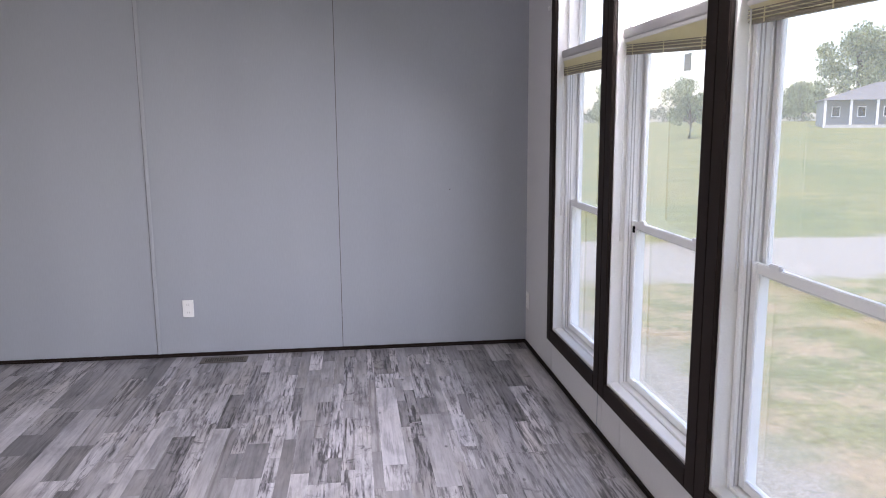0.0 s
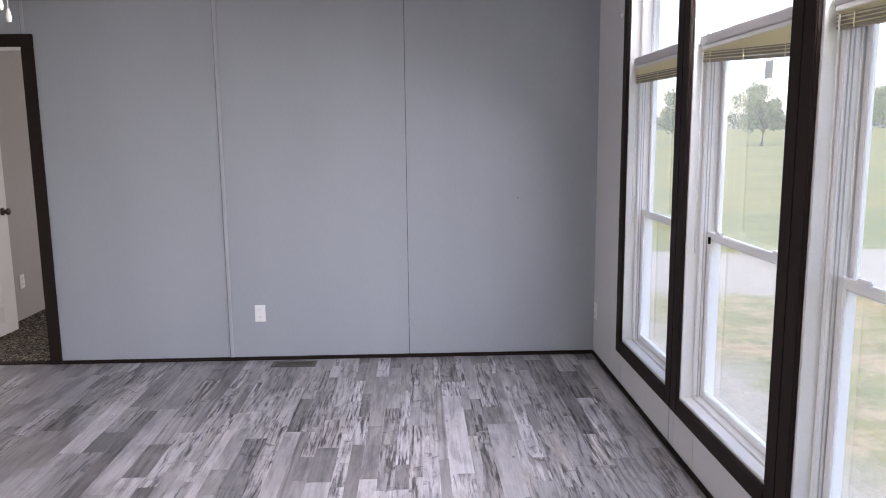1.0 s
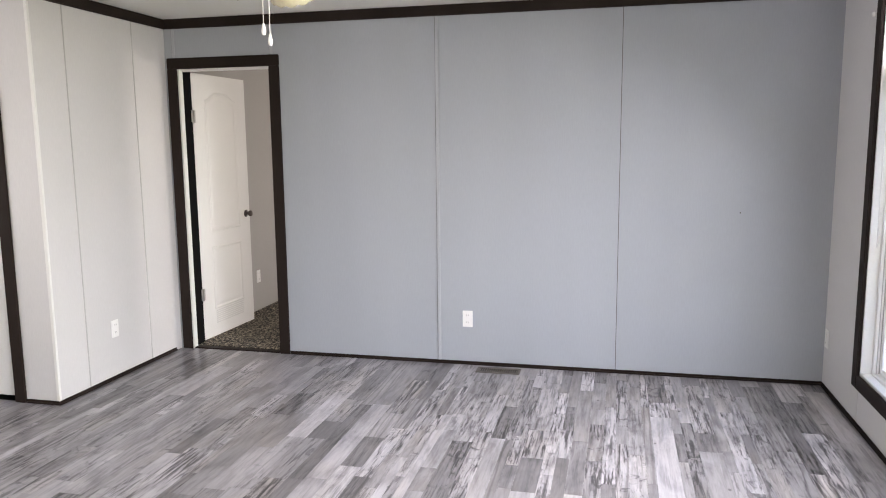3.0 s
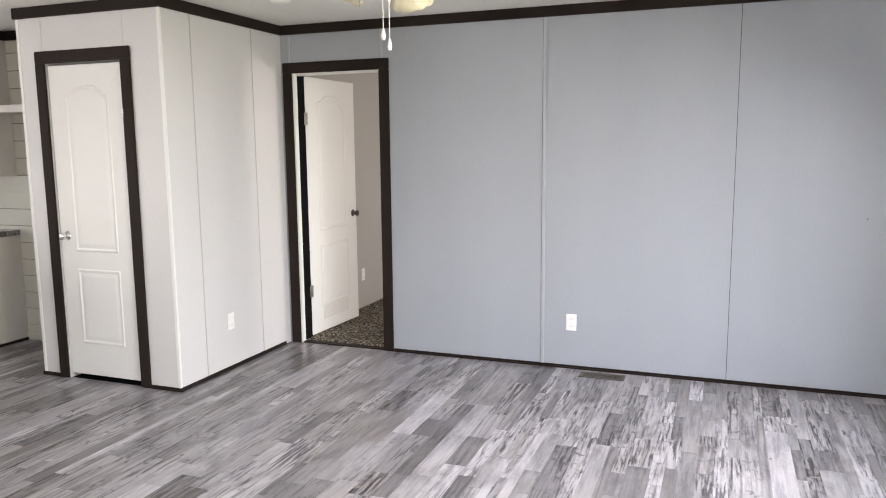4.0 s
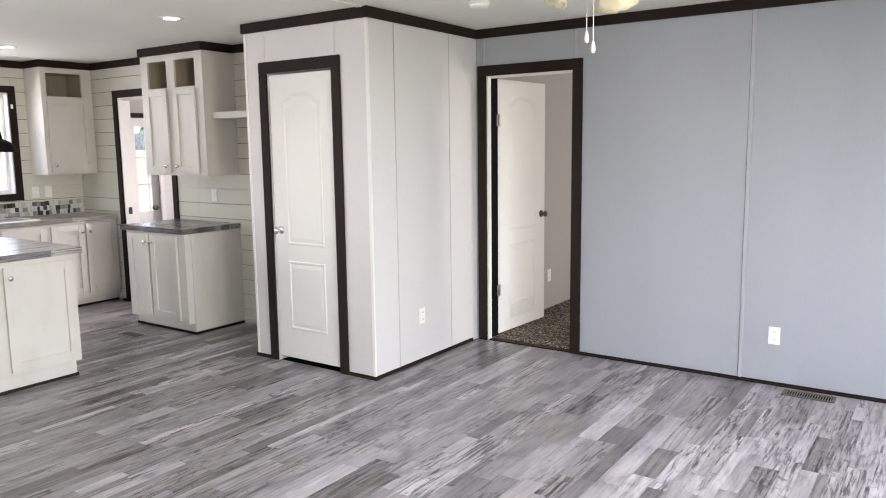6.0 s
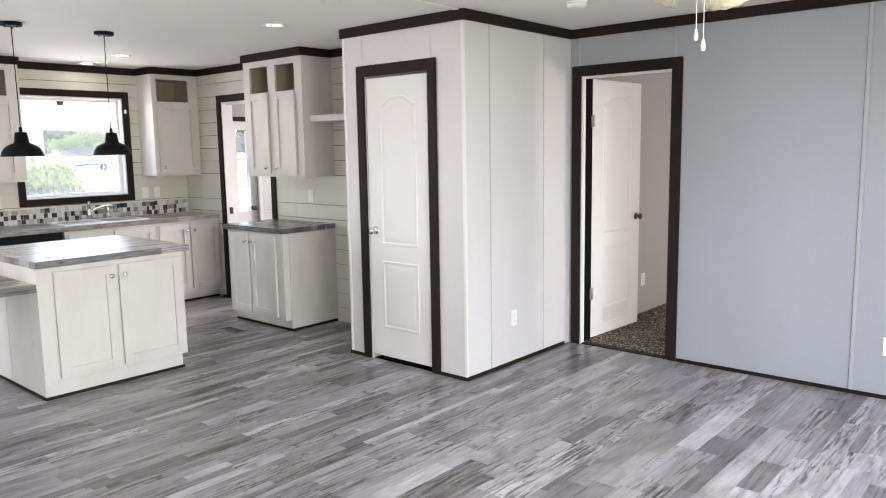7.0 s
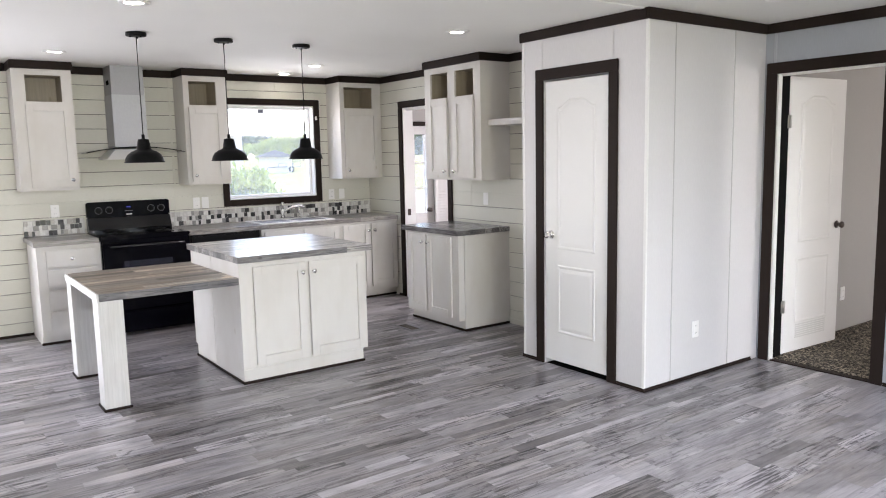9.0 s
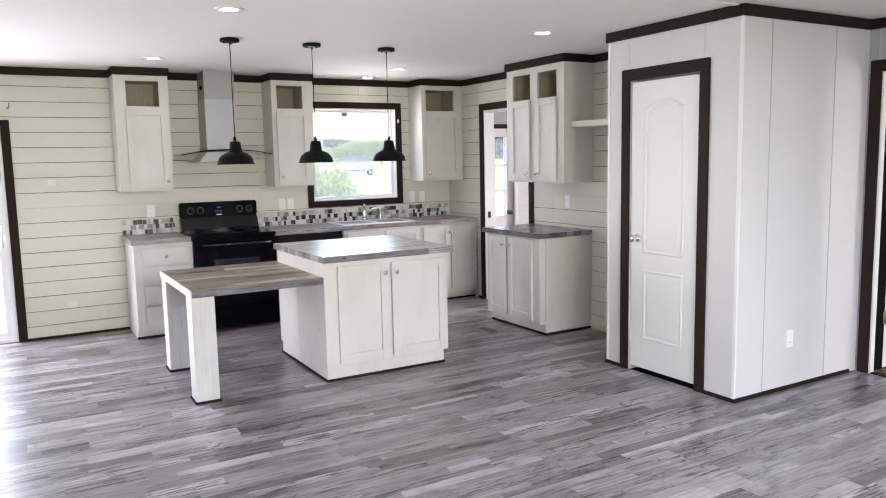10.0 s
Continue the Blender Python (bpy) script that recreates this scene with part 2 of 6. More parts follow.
def floor_print(name, source):
    """Printed vinyl strips: washed grey tones, torn dark grain on some, flame figure on a few, small knots."""
    m = material(name, 0.34)
    kind = "ShaderNodeObjectInfo" if source == 'object' else "ShaderNodeNewGeometry"
    rnd = m.node_tree.nodes.new(kind).outputs["Random" if source == 'object' else "Random Per Island"]

    def other(seed):
        # a second random number for the same strip
        w = m.node_tree.nodes.new("ShaderNodeTexWhiteNoise")
        w.noise_dimensions = '1D'
        k = m.node_tree.nodes.new("ShaderNodeMath")
        k.operation = 'MULTIPLY'
        k.inputs[1].default_value = seed
        link(m, rnd, k.inputs[0])
        link(m, k.outputs[0], w.inputs["W"])
        return w.outputs["Value"]

    def grey(v, warm=0.0):
        v *= 1.13
        return (v * (1.03 + warm), v * 0.98, v * (1.05 - 1.6 * warm))

    tone = ramp(m, rnd, [(0.0, grey(0.11, 0.015)), (0.11, grey(0.13, 0.015)), (0.18, grey(0.17, 0.01)), (0.45, grey(0.2, 0.01)), (0.78, grey(0.235, 0.005)), (0.86, grey(0.28)), (1.0, grey(0.33))])
    cloud = noise_tex(m, coords(m, (1, 0.3, 1), rnd), 8, 4, 0.6, 0.8)
    c = mix(m, 1.0, tone, ramp(m, cloud, [(0.32, (0.68, 0.68, 0.68)), (0.48, (1, 1, 1)), (0.68, (1.26, 1.26, 1.26))]), 'MULTIPLY')
    # long faint grain
    grain = noise_tex(m, coords(m, (1, 0.06, 1), rnd), 60, 5, 0.62, 0.6)
    c = mix(m, 1.0, c, ramp(m, grain, [(0.32, (0.74, 0.74, 0.74)), (0.48, (1, 1, 1)), (0.68, (1.15, 1.15, 1.15))]), 'MULTIPLY')
    # torn weathered grain: dark gouges and pale ridges in patches of some strips
    torn = noise_tex(m, coords(m, (1, 0.07, 1), rnd), 60, 7, 0.7, 0.4)
    place = noise_tex(m, coords(m, (1, 0.3, 1), rnd), 6, 4, 0.65, 0.7)
    marks = ramp(m, torn, [(0.38, (0.15, 0.145, 0.15)), (0.45, (0.42, 0.41, 0.42)), (0.49, (0.95, 0.95, 0.95)), (0.56, (1.1, 1.1, 1.1)), (0.66, (1.25, 1.25, 1.24))])
    worn = ramp(m, other(731.3), [(0.28, (0.15, 0.15, 0.15)), (0.42, (0.6, 0.6, 0.6)), (0.58, (1, 1, 1))])
    amount = mix(m, 1.0, ramp(m, place, [(0.36, (0.15, 0.15, 0.15)), (0.5, (1, 1, 1))]), worn, 'MULTIPLY')
    c = mix(m, amount, c, mix(m, 1.0, c, marks, 'MULTIPLY'))
    # dark smears that cross a strip
    smear = noise_tex(m, coords(m, (0.6, 0.5, 1), rnd), 15, 5, 0.7, 1.4)
    c = mix(m, worn, c, mix(m, 1.0, c, ramp(m, smear, [(0.33, (0.4, 0.4, 0.41)), (0.43, (1, 1, 1))]), 'MULTIPLY'))
    wave = node(m, "ShaderNodeTexWave", Scale=8.0, Distortion=14.0, Detail=2.0)
    wave.inputs["Detail Scale"].default_value = 0.6
    wave.bands_direction = 'X'
    link(m, coords(m, (1, 0.16, 1), rnd), wave.inputs["Vector"])
    figure = ramp(m, wave.outputs["Fac"], [(0.04, (0.6, 0.58, 0.56)), (0.3, (1, 1, 1)), (0.9, (1.08, 1.07, 1.05))])
    some = ramp(m, other(413.7), [(0.1, (0.75, 0.75, 0.75)), (0.14, (0, 0, 0))])
    c = mix(m, some, c, mix(m, 1.0, c, figure, 'MULTIPLY'))
    vor = node(m, "ShaderNodeTexVoronoi", Scale=8.0)
    link(m, coords(m, (1, 0.6, 1), rnd), vor.inputs["Vector"])
    c = mix(m, 0.8, c, ramp(m, vor.outputs["Distance"], [(0.03, (0.22, 0.21, 0.21)), (0.085, (1, 1, 1))], True), 'MULTIPLY')
    hue = noise_tex(m, coords(m, (1, 0.5, 1), rnd), 3.5, 2)
    c = mix(m, 1.0, c, ramp(m, hue, [(0.48, (1, 1, 1)), (0.68, (1.03, 1.0, 0.95))]), 'MULTIPLY')
    link(m, c, shader(m).inputs["Base Color"])
    gloss(m, torn, 0.38, 0.24)
    bump(m, torn, 0.12, 0.0008)
    return m


mat_plank = floor_print("floor_plank_print", 'object')
mat_plank_joined = floor_print("floor_plank_print_far", 'island')
mat_counter = weathered_wood("grey_timber_laminate", ((0.1, 0.095, 0.096), (0.24, 0.23, 0.228), (0.44, 0.43, 0.42)), (0.26, 0.34), 'y', (1.05, 1.0, 0.94), spec=0.7, tooth=0.08, curl=(60, 2.2))
# grey laminate with the window's reflection put into its colour as pale tones
mat_island_sheen = weathered_wood("sheen_paled_laminate", ((0.56, 0.55, 0.555), (0.61, 0.6, 0.605), (0.67, 0.66, 0.665)), (0.27, 0.29), 'y', (1.03, 1.0, 0.97), spec=0.6, tooth=0.01)
mat_band = weathered_wood("streaked_grey_edge", ((0.06, 0.058, 0.062), (0.17, 0.166, 0.17), (0.38, 0.37, 0.37)), (0.3, 0.36), 'y', (1.04, 1.0, 0.95), curl=(60, 2.2))
mat_table = weathered_wood("brown_grey_plank_laminate", ((0.075, 0.066, 0.06), (0.27, 0.238, 0.208), (0.62, 0.56, 0.49)), (0.34, 0.46), 'y', (1.08, 0.96, 0.84), curl=(36, 1.6))
mat_counter_dark = weathered_wood("dark_grey_timber_laminate", ((0.06, 0.06, 0.065), (0.14, 0.135, 0.14), (0.3, 0.29, 0.29)), (0.2, 0.35), 'x', (1.02, 1.0, 0.97), curl=(50, 2.0))
mat_edge = weathered_wood("dark_grey_timber_edge", ((0.06, 0.06, 0.065), (0.14, 0.135, 0.14), (0.3, 0.29, 0.29)), (0.25, 0.4), 'y', (1.02, 1.0, 0.97), curl=(60, 2.2))
mat_gray_wall = painted("blue_grey_wallboard", (0.362, 0.381, 0.414), 0.42, 0.05, (1, 1, 0.12))
# wall grey made paler, painting in the light a rounded batten catches
mat_batten_lit = painted("lit_blue_grey_batten", (0.42, 0.435, 0.465), 0.42, 0.04, (1, 1, 0.12))
mat_white_wall = painted("pale_grey_wallboard", (0.622, 0.605, 0.603), 0.45, 0.03, (1, 1, 0.15))
mat_taupe = painted("taupe_wallboard", (0.4, 0.385, 0.365), 0.5, 0.04, (1, 1, 0.15))
mat_shiplap = painted("cream_shiplap", (0.63, 0.617, 0.54), 0.42, 0.04, (1, 0.2, 1))
mat_patch = painted("pale_filler", (0.69, 0.677, 0.6), 0.5, 0.03)
mat_groove = painted("dark_joint", (0.12, 0.11, 0.1), 0.8)
mat_ceiling = painted("white_ceiling", (0.85, 0.84, 0.8), 0.75, 0.02, (1, 1, 1), 0.3)
mat_espresso = painted("espresso_trim", (0.027, 0.0195, 0.017), 0.5, 0.25, (1, 1, 0.2))
shader(mat_espresso).inputs["Specular IOR Level"].default_value = 0.06
mat_white = painted("white_paint", (0.77, 0.76, 0.74), 0.5, 0.03)
mat_vinyl = painted("white_vinyl", (0.84, 0.84, 0.84), 0.3, 0.02)
mat_plastic = painted("white_plastic", (0.85, 0.84, 0.82), 0.3, 0.02)
mat_cabinet = whitewashed("whitewashed_timber", (0.63, 0.61, 0.577), 'z', 0.45, 0.1)
# cubby lining, darker and browner than the cabinet fronts
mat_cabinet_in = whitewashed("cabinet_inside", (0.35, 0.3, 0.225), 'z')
mat_leg = whitewashed("whitewashed_leg", (0.62, 0.61, 0.59), 'z', 0.5, 0.9)
mat_chrome = material("chrome", 0.12, 1.0, (0.8, 0.8, 0.8))
mat_nickel = painted("brushed_nickel", (0.55, 0.53, 0.5), 0.3, 0.1)
shader(mat_nickel).inputs["Metallic"].default_value = 1.0
mat_bronze = painted("dark_bronze", (0.12, 0.1, 0.09), 0.3, 0.2)
shader(mat_bronze).inputs["Metallic"].default_value = 1.0
mat_steel = painted("brushed_steel", (0.35, 0.35, 0.36), 0.52, 0.05, (0.5, 0.5, 0.3), 0.02)
shader(mat_steel).inputs["Metallic"].default_value = 1.0
mat_black_gloss = painted("black_enamel", (0.001, 0.001, 0.003), 0.1, 0.1, (1, 1, 1), 0.01)
shader(mat_black_gloss).inputs["Specular IOR Level"].default_value = 0.1
mat_black = painted("matt_black_metal", (0.0035, 0.0035, 0.004), 0.45, 0.2)
shader(mat_black).inputs["Specular IOR Level"].default_value = 0.14
mat_black_glass = material("black_oven_glass", 0.05, 0.0, (0.008, 0.009, 0.022))
mat_ledge = painted("black_gloss_ledge", (0.004, 0.004, 0.005), 0.1, 0.1, (1, 1, 1), 0.01)
mat_dial = painted("dark_grey_print", (0.13, 0.13, 0.14), 0.4, 0.1)
mat_seam = painted("pale_grey_joint", (0.45, 0.445, 0.43), 0.6, 0.05)
mat_slot = painted("shaded_slot", (0.38, 0.37, 0.36), 0.6, 0.1)
# the hood's steel again, paled for the light on its lower part
mat_steel_lit = painted("lit_brushed_steel", (0.43, 0.435, 0.45), 0.55, 0.04, (0.5, 0.5, 0.3), 0.02)
shader(mat_steel_lit).inputs["Metallic"].default_value = 0.7
mat_dark_gap = material("dark_gap", 0.9, 0.0, (0.01, 0.01, 0.01))
shader(mat_dark_gap).inputs["Specular IOR Level"].default_value = 0.0
mat_vent_rim = painted("worn_tan_metal", (0.24, 0.215, 0.19), 0.45, 0.15)
mat_vent = painted("brown_metal_register", (0.1, 0.085, 0.075), 0.45, 0.2)


def glass_material(name, tint=(1, 1, 1), veil=0.0, film_color=(0.95, 0.92, 0.76)):
    """Clear glass; veil: share of light caught by a pale film, for dirt and for outdoor haze."""
    m = bpy.data.materials.new(name)
    m.use_nodes = True
    nt = m.node_tree
    b = nt.nodes["Principled BSDF"]
    nt.nodes.remove(b)
    out = nt.nodes["Material Output"]
    tr = nt.nodes.new("ShaderNodeBsdfTransparent")
    tr.inputs[0].default_value = (*tint, 1)
    gl = nt.nodes.new("ShaderNodeBsdfGlossy")
    gl.inputs["Roughness"].default_value = 0.02
    fr = nt.nodes.new("ShaderNodeFresnel")
    fr.inputs[0].default_value = 1.45
    mx = nt.nodes.new("ShaderNodeMixShader")
    film = nt.nodes.new("ShaderNodeBsdfTranslucent")
    film.inputs[0].default_value = (*film_color, 1)
    veiled = nt.nodes.new("ShaderNodeMixShader")
    veiled.inputs[0].default_value = veil
    nt.links.new(tr.outputs[0], veiled.inputs[1])
    nt.links.new(film.outputs[0], veiled.inputs[2])
    nt.links.new(fr.outputs[0], mx.inputs[0])
    nt.links.new(veiled.outputs[0], mx.inputs[1])
    nt.links.new(gl.outputs[0], mx.inputs[2])
    nt.links.new(mx.outputs[0], out.inputs[0])
    return m


# film whitens the view: outdoor haze and glare put on the panes
mat_glass = glass_material("window_glass", (0.9, 0.9, 0.89), 0.26)
mat_glass_veiled = glass_material("veiled_window_glass", (0.95, 0.95, 0.95), 0.2, (0.95, 0.95, 0.93))
mat_glass_tint = glass_material("hood_glass", (0.55, 0.6, 0.6))


def glow_material(name, color, strength):
    m = material(name, 0.5)
    b = shader(m)
    b.inputs["Base Color"].default_value = (0.8, 0.8, 0.8, 1)
    b.inputs["Emission Color"].default_value = (*color, 1)
    b.inputs["Emission Strength"].default_value = strength
    return m


mat_lamp = glow_material("lit_diffuser", (1.0, 0.95, 0.87), 3.5)
mat_display = glow_material("blue_display", (0.06, 0.1, 1.0), 0.03)
shader(mat_display).inputs["Base Color"].default_value = (0.01, 0.01, 0.05, 1)


def tile_material():
    m = material("mosaic_tile", 0.18)
    rnd = m.node_tree.nodes.new("ShaderNodeObjectInfo").outputs["Random"]
    c = ramp(m, rnd, [(0.0, (0.74, 0.73, 0.71)), (0.28, (0.6, 0.59, 0.57)), (0.29, (0.34, 0.33, 0.32)), (0.5, (0.24, 0.235, 0.23)), (0.51, (0.07, 0.07, 0.072)), (0.7, (0.03, 0.03, 0.032)), (0.71, (0.42, 0.39, 0.36)), (1.0, (0.7, 0.69, 0.67))])
    n = noise_tex(m, coords(m, (1, 1, 1), rnd), 60, 4)
    c = mix(m, 1.0, c, ramp(m, n, [(0.3, (0.8, 0.8, 0.8)), (0.7, (1.08, 1.08, 1.08))]), 'MULTIPLY')
    link(m, c, shader(m).inputs["Base Color"])
    gloss(m, n, 0.12, 0.3)
    return m


mat_tile = tile_material()


def carpet_material():
    m = material("speckled_carpet", 0.95)
    v = coords(m)
    a = noise_tex(m, v, 55, 3, 0.75)
    b = noise_tex(m, v, 25, 3)
    c = ramp(m, a, [(0.42, (0.012, 0.009, 0.007)), (0.5, (0.07, 0.058, 0.046)), (0.6, (0.42, 0.36, 0.27))])
    c = mix(m, 1.0, c, ramp(m, b, [(0.35, (0.6, 0.6, 0.6)), (0.65, (1.1, 1.1, 1.1))]), 'MULTIPLY')
    link(m, c, shader(m).inputs["Base Color"])
    bump(m, a, 1.0, 0.012)
    return m


mat_carpet = carpet_material()


def ground_material():
    """Rough lawn with worn soil, a gravel drive, a gravel yard to the west and a gravel strip along the east wall."""
    m = material("lawn_and_gravel", 0.95)
    v = coords(m)
    big = noise_tex(m, v, 1.1, 7, 0.7)
    fine = noise_tex(m, v, 14, 5, 0.7)
    far = noise_tex(m, coords(m, (1.0, 1.0, 1.0)), 0.13, 5, 0.6)
    grass = ramp(m, fine, [(0.3, (0.095, 0.1, 0.03)), (0.55, (0.155, 0.163, 0.055)), (0.75, (0.24, 0.235, 0.1))])
    grass = mix(m, 0.6, grass, ramp(m, far, [(0.38, (0.68, 0.9, 0.6)), (0.6, (1.35, 1.2, 1.05))]), 'MULTIPLY')
    tuft = noise_tex(m, coords(m, (1.0, 2.6, 1.0)), 0.55, 6, 0.7, 0.8)
    grass = mix(m, 0.8, grass, ramp(m, tuft, [(0.36, (0.7, 0.85, 0.62)), (0.5, (1, 1, 1)), (0.64, (1.4, 1.3, 1.2))]), 'MULTIPLY')
    soil = ramp(m, fine, [(0.3, (0.24, 0.18, 0.1)), (0.7, (0.4, 0.32, 0.2))])
    stones = ramp(m, noise_tex(m, v, 38, 4, 0.75), [(0.3, (0.17, 0.165, 0.135)), (0.7, (0.4, 0.39, 0.335))])
    g = m.node_tree.nodes.new("ShaderNodeNewGeometry")
    sep = m.node_tree.nodes.new("ShaderNodeSeparateXYZ")
    wob = m.node_tree.nodes.new("ShaderNodeVectorMath")
    wob.operation = 'MULTIPLY_ADD'
    comb = m.node_tree.nodes.new("ShaderNodeCombineXYZ")
    edge = noise_tex(m, v, 0.9, 4)
    link(m, edge, comb.inputs[0])
    link(m, edge, comb.inputs[1])
    link(m, comb.outputs[0], wob.inputs[0])
    wob.inputs[1].default_value = (1.6, 2.0, 0)
    link(m, g.outputs["Position"], wob.inputs[2])
    link(m, wob.outputs[0], sep.inputs[0])

    def band(sock, lo, hi, soft):
        a = m.node_tree.nodes.new("ShaderNodeMapRange")
        a.inputs[1].default_value, a.inputs[2].default_value = lo, lo + soft
        link(m, sock, a.inputs[0])
        b = m.node_tree.nodes.new("ShaderNodeMapRange")
        b.inputs[1].default_value, b.inputs[2].default_value = hi - soft, hi
        b.inputs[3].default_value, b.inputs[4].default_value = 1.0, 0.0
        link(m, sock, b.inputs[0])
        c = m.node_tree.nodes.new("ShaderNodeMath")
        c.operation = 'MULTIPLY'
        link(m, a.outputs[0], c.inputs[0])
        link(m, b.outputs[0], c.inputs[1])
        return c.outputs[0]

    drive = band(sep.outputs[1], 5.6, 9.6, 0.5)
    east = band(sep.outputs[0], 0.0, 2.75, 0.5)
    yard = band(sep.outputs[0], -36.0, -10.5, 1.5)
    both = m.node_tree.nodes.new("ShaderNodeMath")
    both.operation = 'MAXIMUM'
    link(m, drive, both.inputs[0])
    link(m, east, both.inputs[1])
    gravel = m.node_tree.nodes.new("ShaderNodeMath")
    gravel.operation = 'MAXIMUM'
    link(m, both.outputs[0], gravel.inputs[0])
    link(m, yard, gravel.inputs[1])
    bare = ramp(m, big, [(0.46, (0, 0, 0)), (0.6, (0.85, 0.85, 0.85))])
    near = band(sep.outputs[1], -14, 6.5, 1.5)
    bare = mix(m, 1.0, bare, near, 'MULTIPLY')
    c = mix(m, bare, grass, soil)
    c = mix(m, gravel.outputs[0], c, stones)
    link(m, c, shader(m).inputs["Base Color"])
    bump(m, fine, 0.8, 0.05)
    return m


mat_ground = ground_material()


def leaf_material(name, color):
    m = material(name, 0.6)
    rnd = m.node_tree.nodes.new("ShaderNodeNewGeometry").outputs["Random Per Island"]
    c = ramp(m, rnd, [(0.0, scale_rgb(color, 0.6)), (1.0, scale_rgb(color, 1.5))])
    link(m, c, shader(m).inputs["Base Color"])
    thin = m.node_tree.nodes.new("ShaderNodeBsdfTranslucent")
    link(m, c, thin.inputs[0])
    both = m.node_tree.nodes.new("ShaderNodeMixShader")
    both.inputs[0].default_value = 0.45
    link(m, shader(m).outputs[0], both.inputs[1])
    link(m, thin.outputs[0], both.inputs[2])
    link(m, both.outputs[0], m.node_tree.nodes["Material Output"].inputs[0])
    return m


# foliage paler than its own green: haze and strong daylight put into the colour
mat_leaf = leaf_material("hazed_leaves", (0.29, 0.325, 0.18))
mat_leaf_light = leaf_material("bright_leaves", (0.3, 0.36, 0.1))
mat_leaf_far = leaf_material("woodland_leaves", (0.1, 0.125, 0.07))
mat_bark = painted("bark", (0.12, 0.09, 0.07), 0.9, 0.3, (1, 1, 0.2), 0.6)
mat_siding = painted("pale_siding", (0.66, 0.62, 0.54), 0.6, 0.05)
mat_siding_dark = painted("slate_siding", (0.26, 0.26, 0.26), 0.6, 0.08)
mat_roof = painted("grey_shingle", (0.17, 0.165, 0.16), 0.85, 0.15)
mat_vent_white = painted("greyed_white_plastic", (0.66, 0.65, 0.63), 0.5, 0.05)
mat_concrete = painted("concrete", (0.5, 0.49, 0.46), 0.85, 0.12)
mat_terracotta = painted("terracotta", (0.5, 0.2, 0.09), 0.7, 0.15)


# ---- building blocks ----
ORIGIN = {}


def thing(name, at, label, category, group="", kind=""):
    ob = new(name)
    ob.empty_display_size = 0.1
    ob.location = at
    ORIGIN[ob.name] = Vector(at)
    return tagged(ob, label, category, group, kind)


def mesh_of(name, bm, mat, shift):
    me = bpy.data.meshes.new(name)
    bmesh.ops.translate(bm, verts=bm.verts, vec=-shift)
    bm.normal_update()
    bm.to_mesh(me)
    bm.free()
    me.materials.append(mat)
    return me


def part(name, bm, mat, parent, label="", smooth=False):
    """One mesh under a thing or under a part; bm is in world metres."""
    o = ORIGIN[parent.name]
    me = mesh_of(name, bm, mat, o)
    if smooth:
        me.polygons.foreach_set("use_smooth", [True] * len(me.polygons))
    ob = new(name, me)
    ob.parent = parent
    ORIGIN[ob.name] = o
    return tagged(ob, label)


def solid(name, bm, mat, label, category, at=(0, 0, 0), group="", kind="", smooth=False):
    """One mesh that is a thing, or a piece of the setting, by itself."""
    me = mesh_of(name, bm, mat, Vector(at))
    if smooth:
        me.polygons.foreach_set("use_smooth", [True] * len(me.polygons))
    ob = new(name, me)
    ob.location = at
    ORIGIN[ob.name] = Vector(at)
    return tagged(ob, label, category, group, kind)


def add_box(bm, x0, x1, y0, y1, z0, z1, bevel=0.0):
    xs, ys, zs = sorted((x0, x1)), sorted((y0, y1)), sorted((z0, z1))
    b = bevel
    if b <= 0:
        vs = [bm.verts.new((x, y, z)) for z in zs for y in ys for x in xs]
        for f in ((0, 2, 3, 1), (4, 5, 7, 6), (0, 1, 5, 4), (2, 6, 7, 3), (0, 4, 6, 2), (1, 3, 7, 5)):
            bm.faces.new([vs[i] for i in f])
        return bm
    tmp = bmesh.new()
    add_box(tmp, x0, x1, y0, y1, z0, z1)
    b = min(b, 0.45 * min(xs[1] - xs[0], ys[1] - ys[0], zs[1] - zs[0]))
    bmesh.ops.bevel(tmp, geom=list(tmp.edges), offset=b, segments=2, affect='EDGES')
    join(bm, tmp)
    return bm


def join(bm, other, m=None):
    table = {}
    for v in other.verts:
        table[v] = bm.verts.new(m @ v.co if m is not None else v.co)
    for f in other.faces:
        nf = bm.faces.new([table[v] for v in f.verts])
        nf.smooth = f.smooth
    other.free()
    return bm


def box(x0, x1, y0, y1, z0, z1, bevel=0.0):
    return add_box(bmesh.new(), x0, x1, y0, y1, z0, z1, bevel)


def lathe(profile, seg=24, m=None, cap=True):
    """Turn (radius, z) pairs round z."""
    bm = bmesh.new()
    rings = []
    for r, z in profile:
        rings.append([bm.verts.new((r * math.cos(2 * math.pi * i / seg), r * math.sin(2 * math.pi * i / seg), z)) for i in range(seg)])
    for a, b in zip(rings, rings[1:]):
        for i in range(seg):
            f = bm.faces.new((a[i], a[(i + 1) % seg], b[(i + 1) % seg], b[i]))
            f.smooth = True
    if cap:
        bm.faces.new(list(reversed(rings[0])))
        bm.faces.new(rings[-1])
    if m is not None:
        bmesh.ops.transform(bm, matrix=m, verts=bm.verts)
    return bm


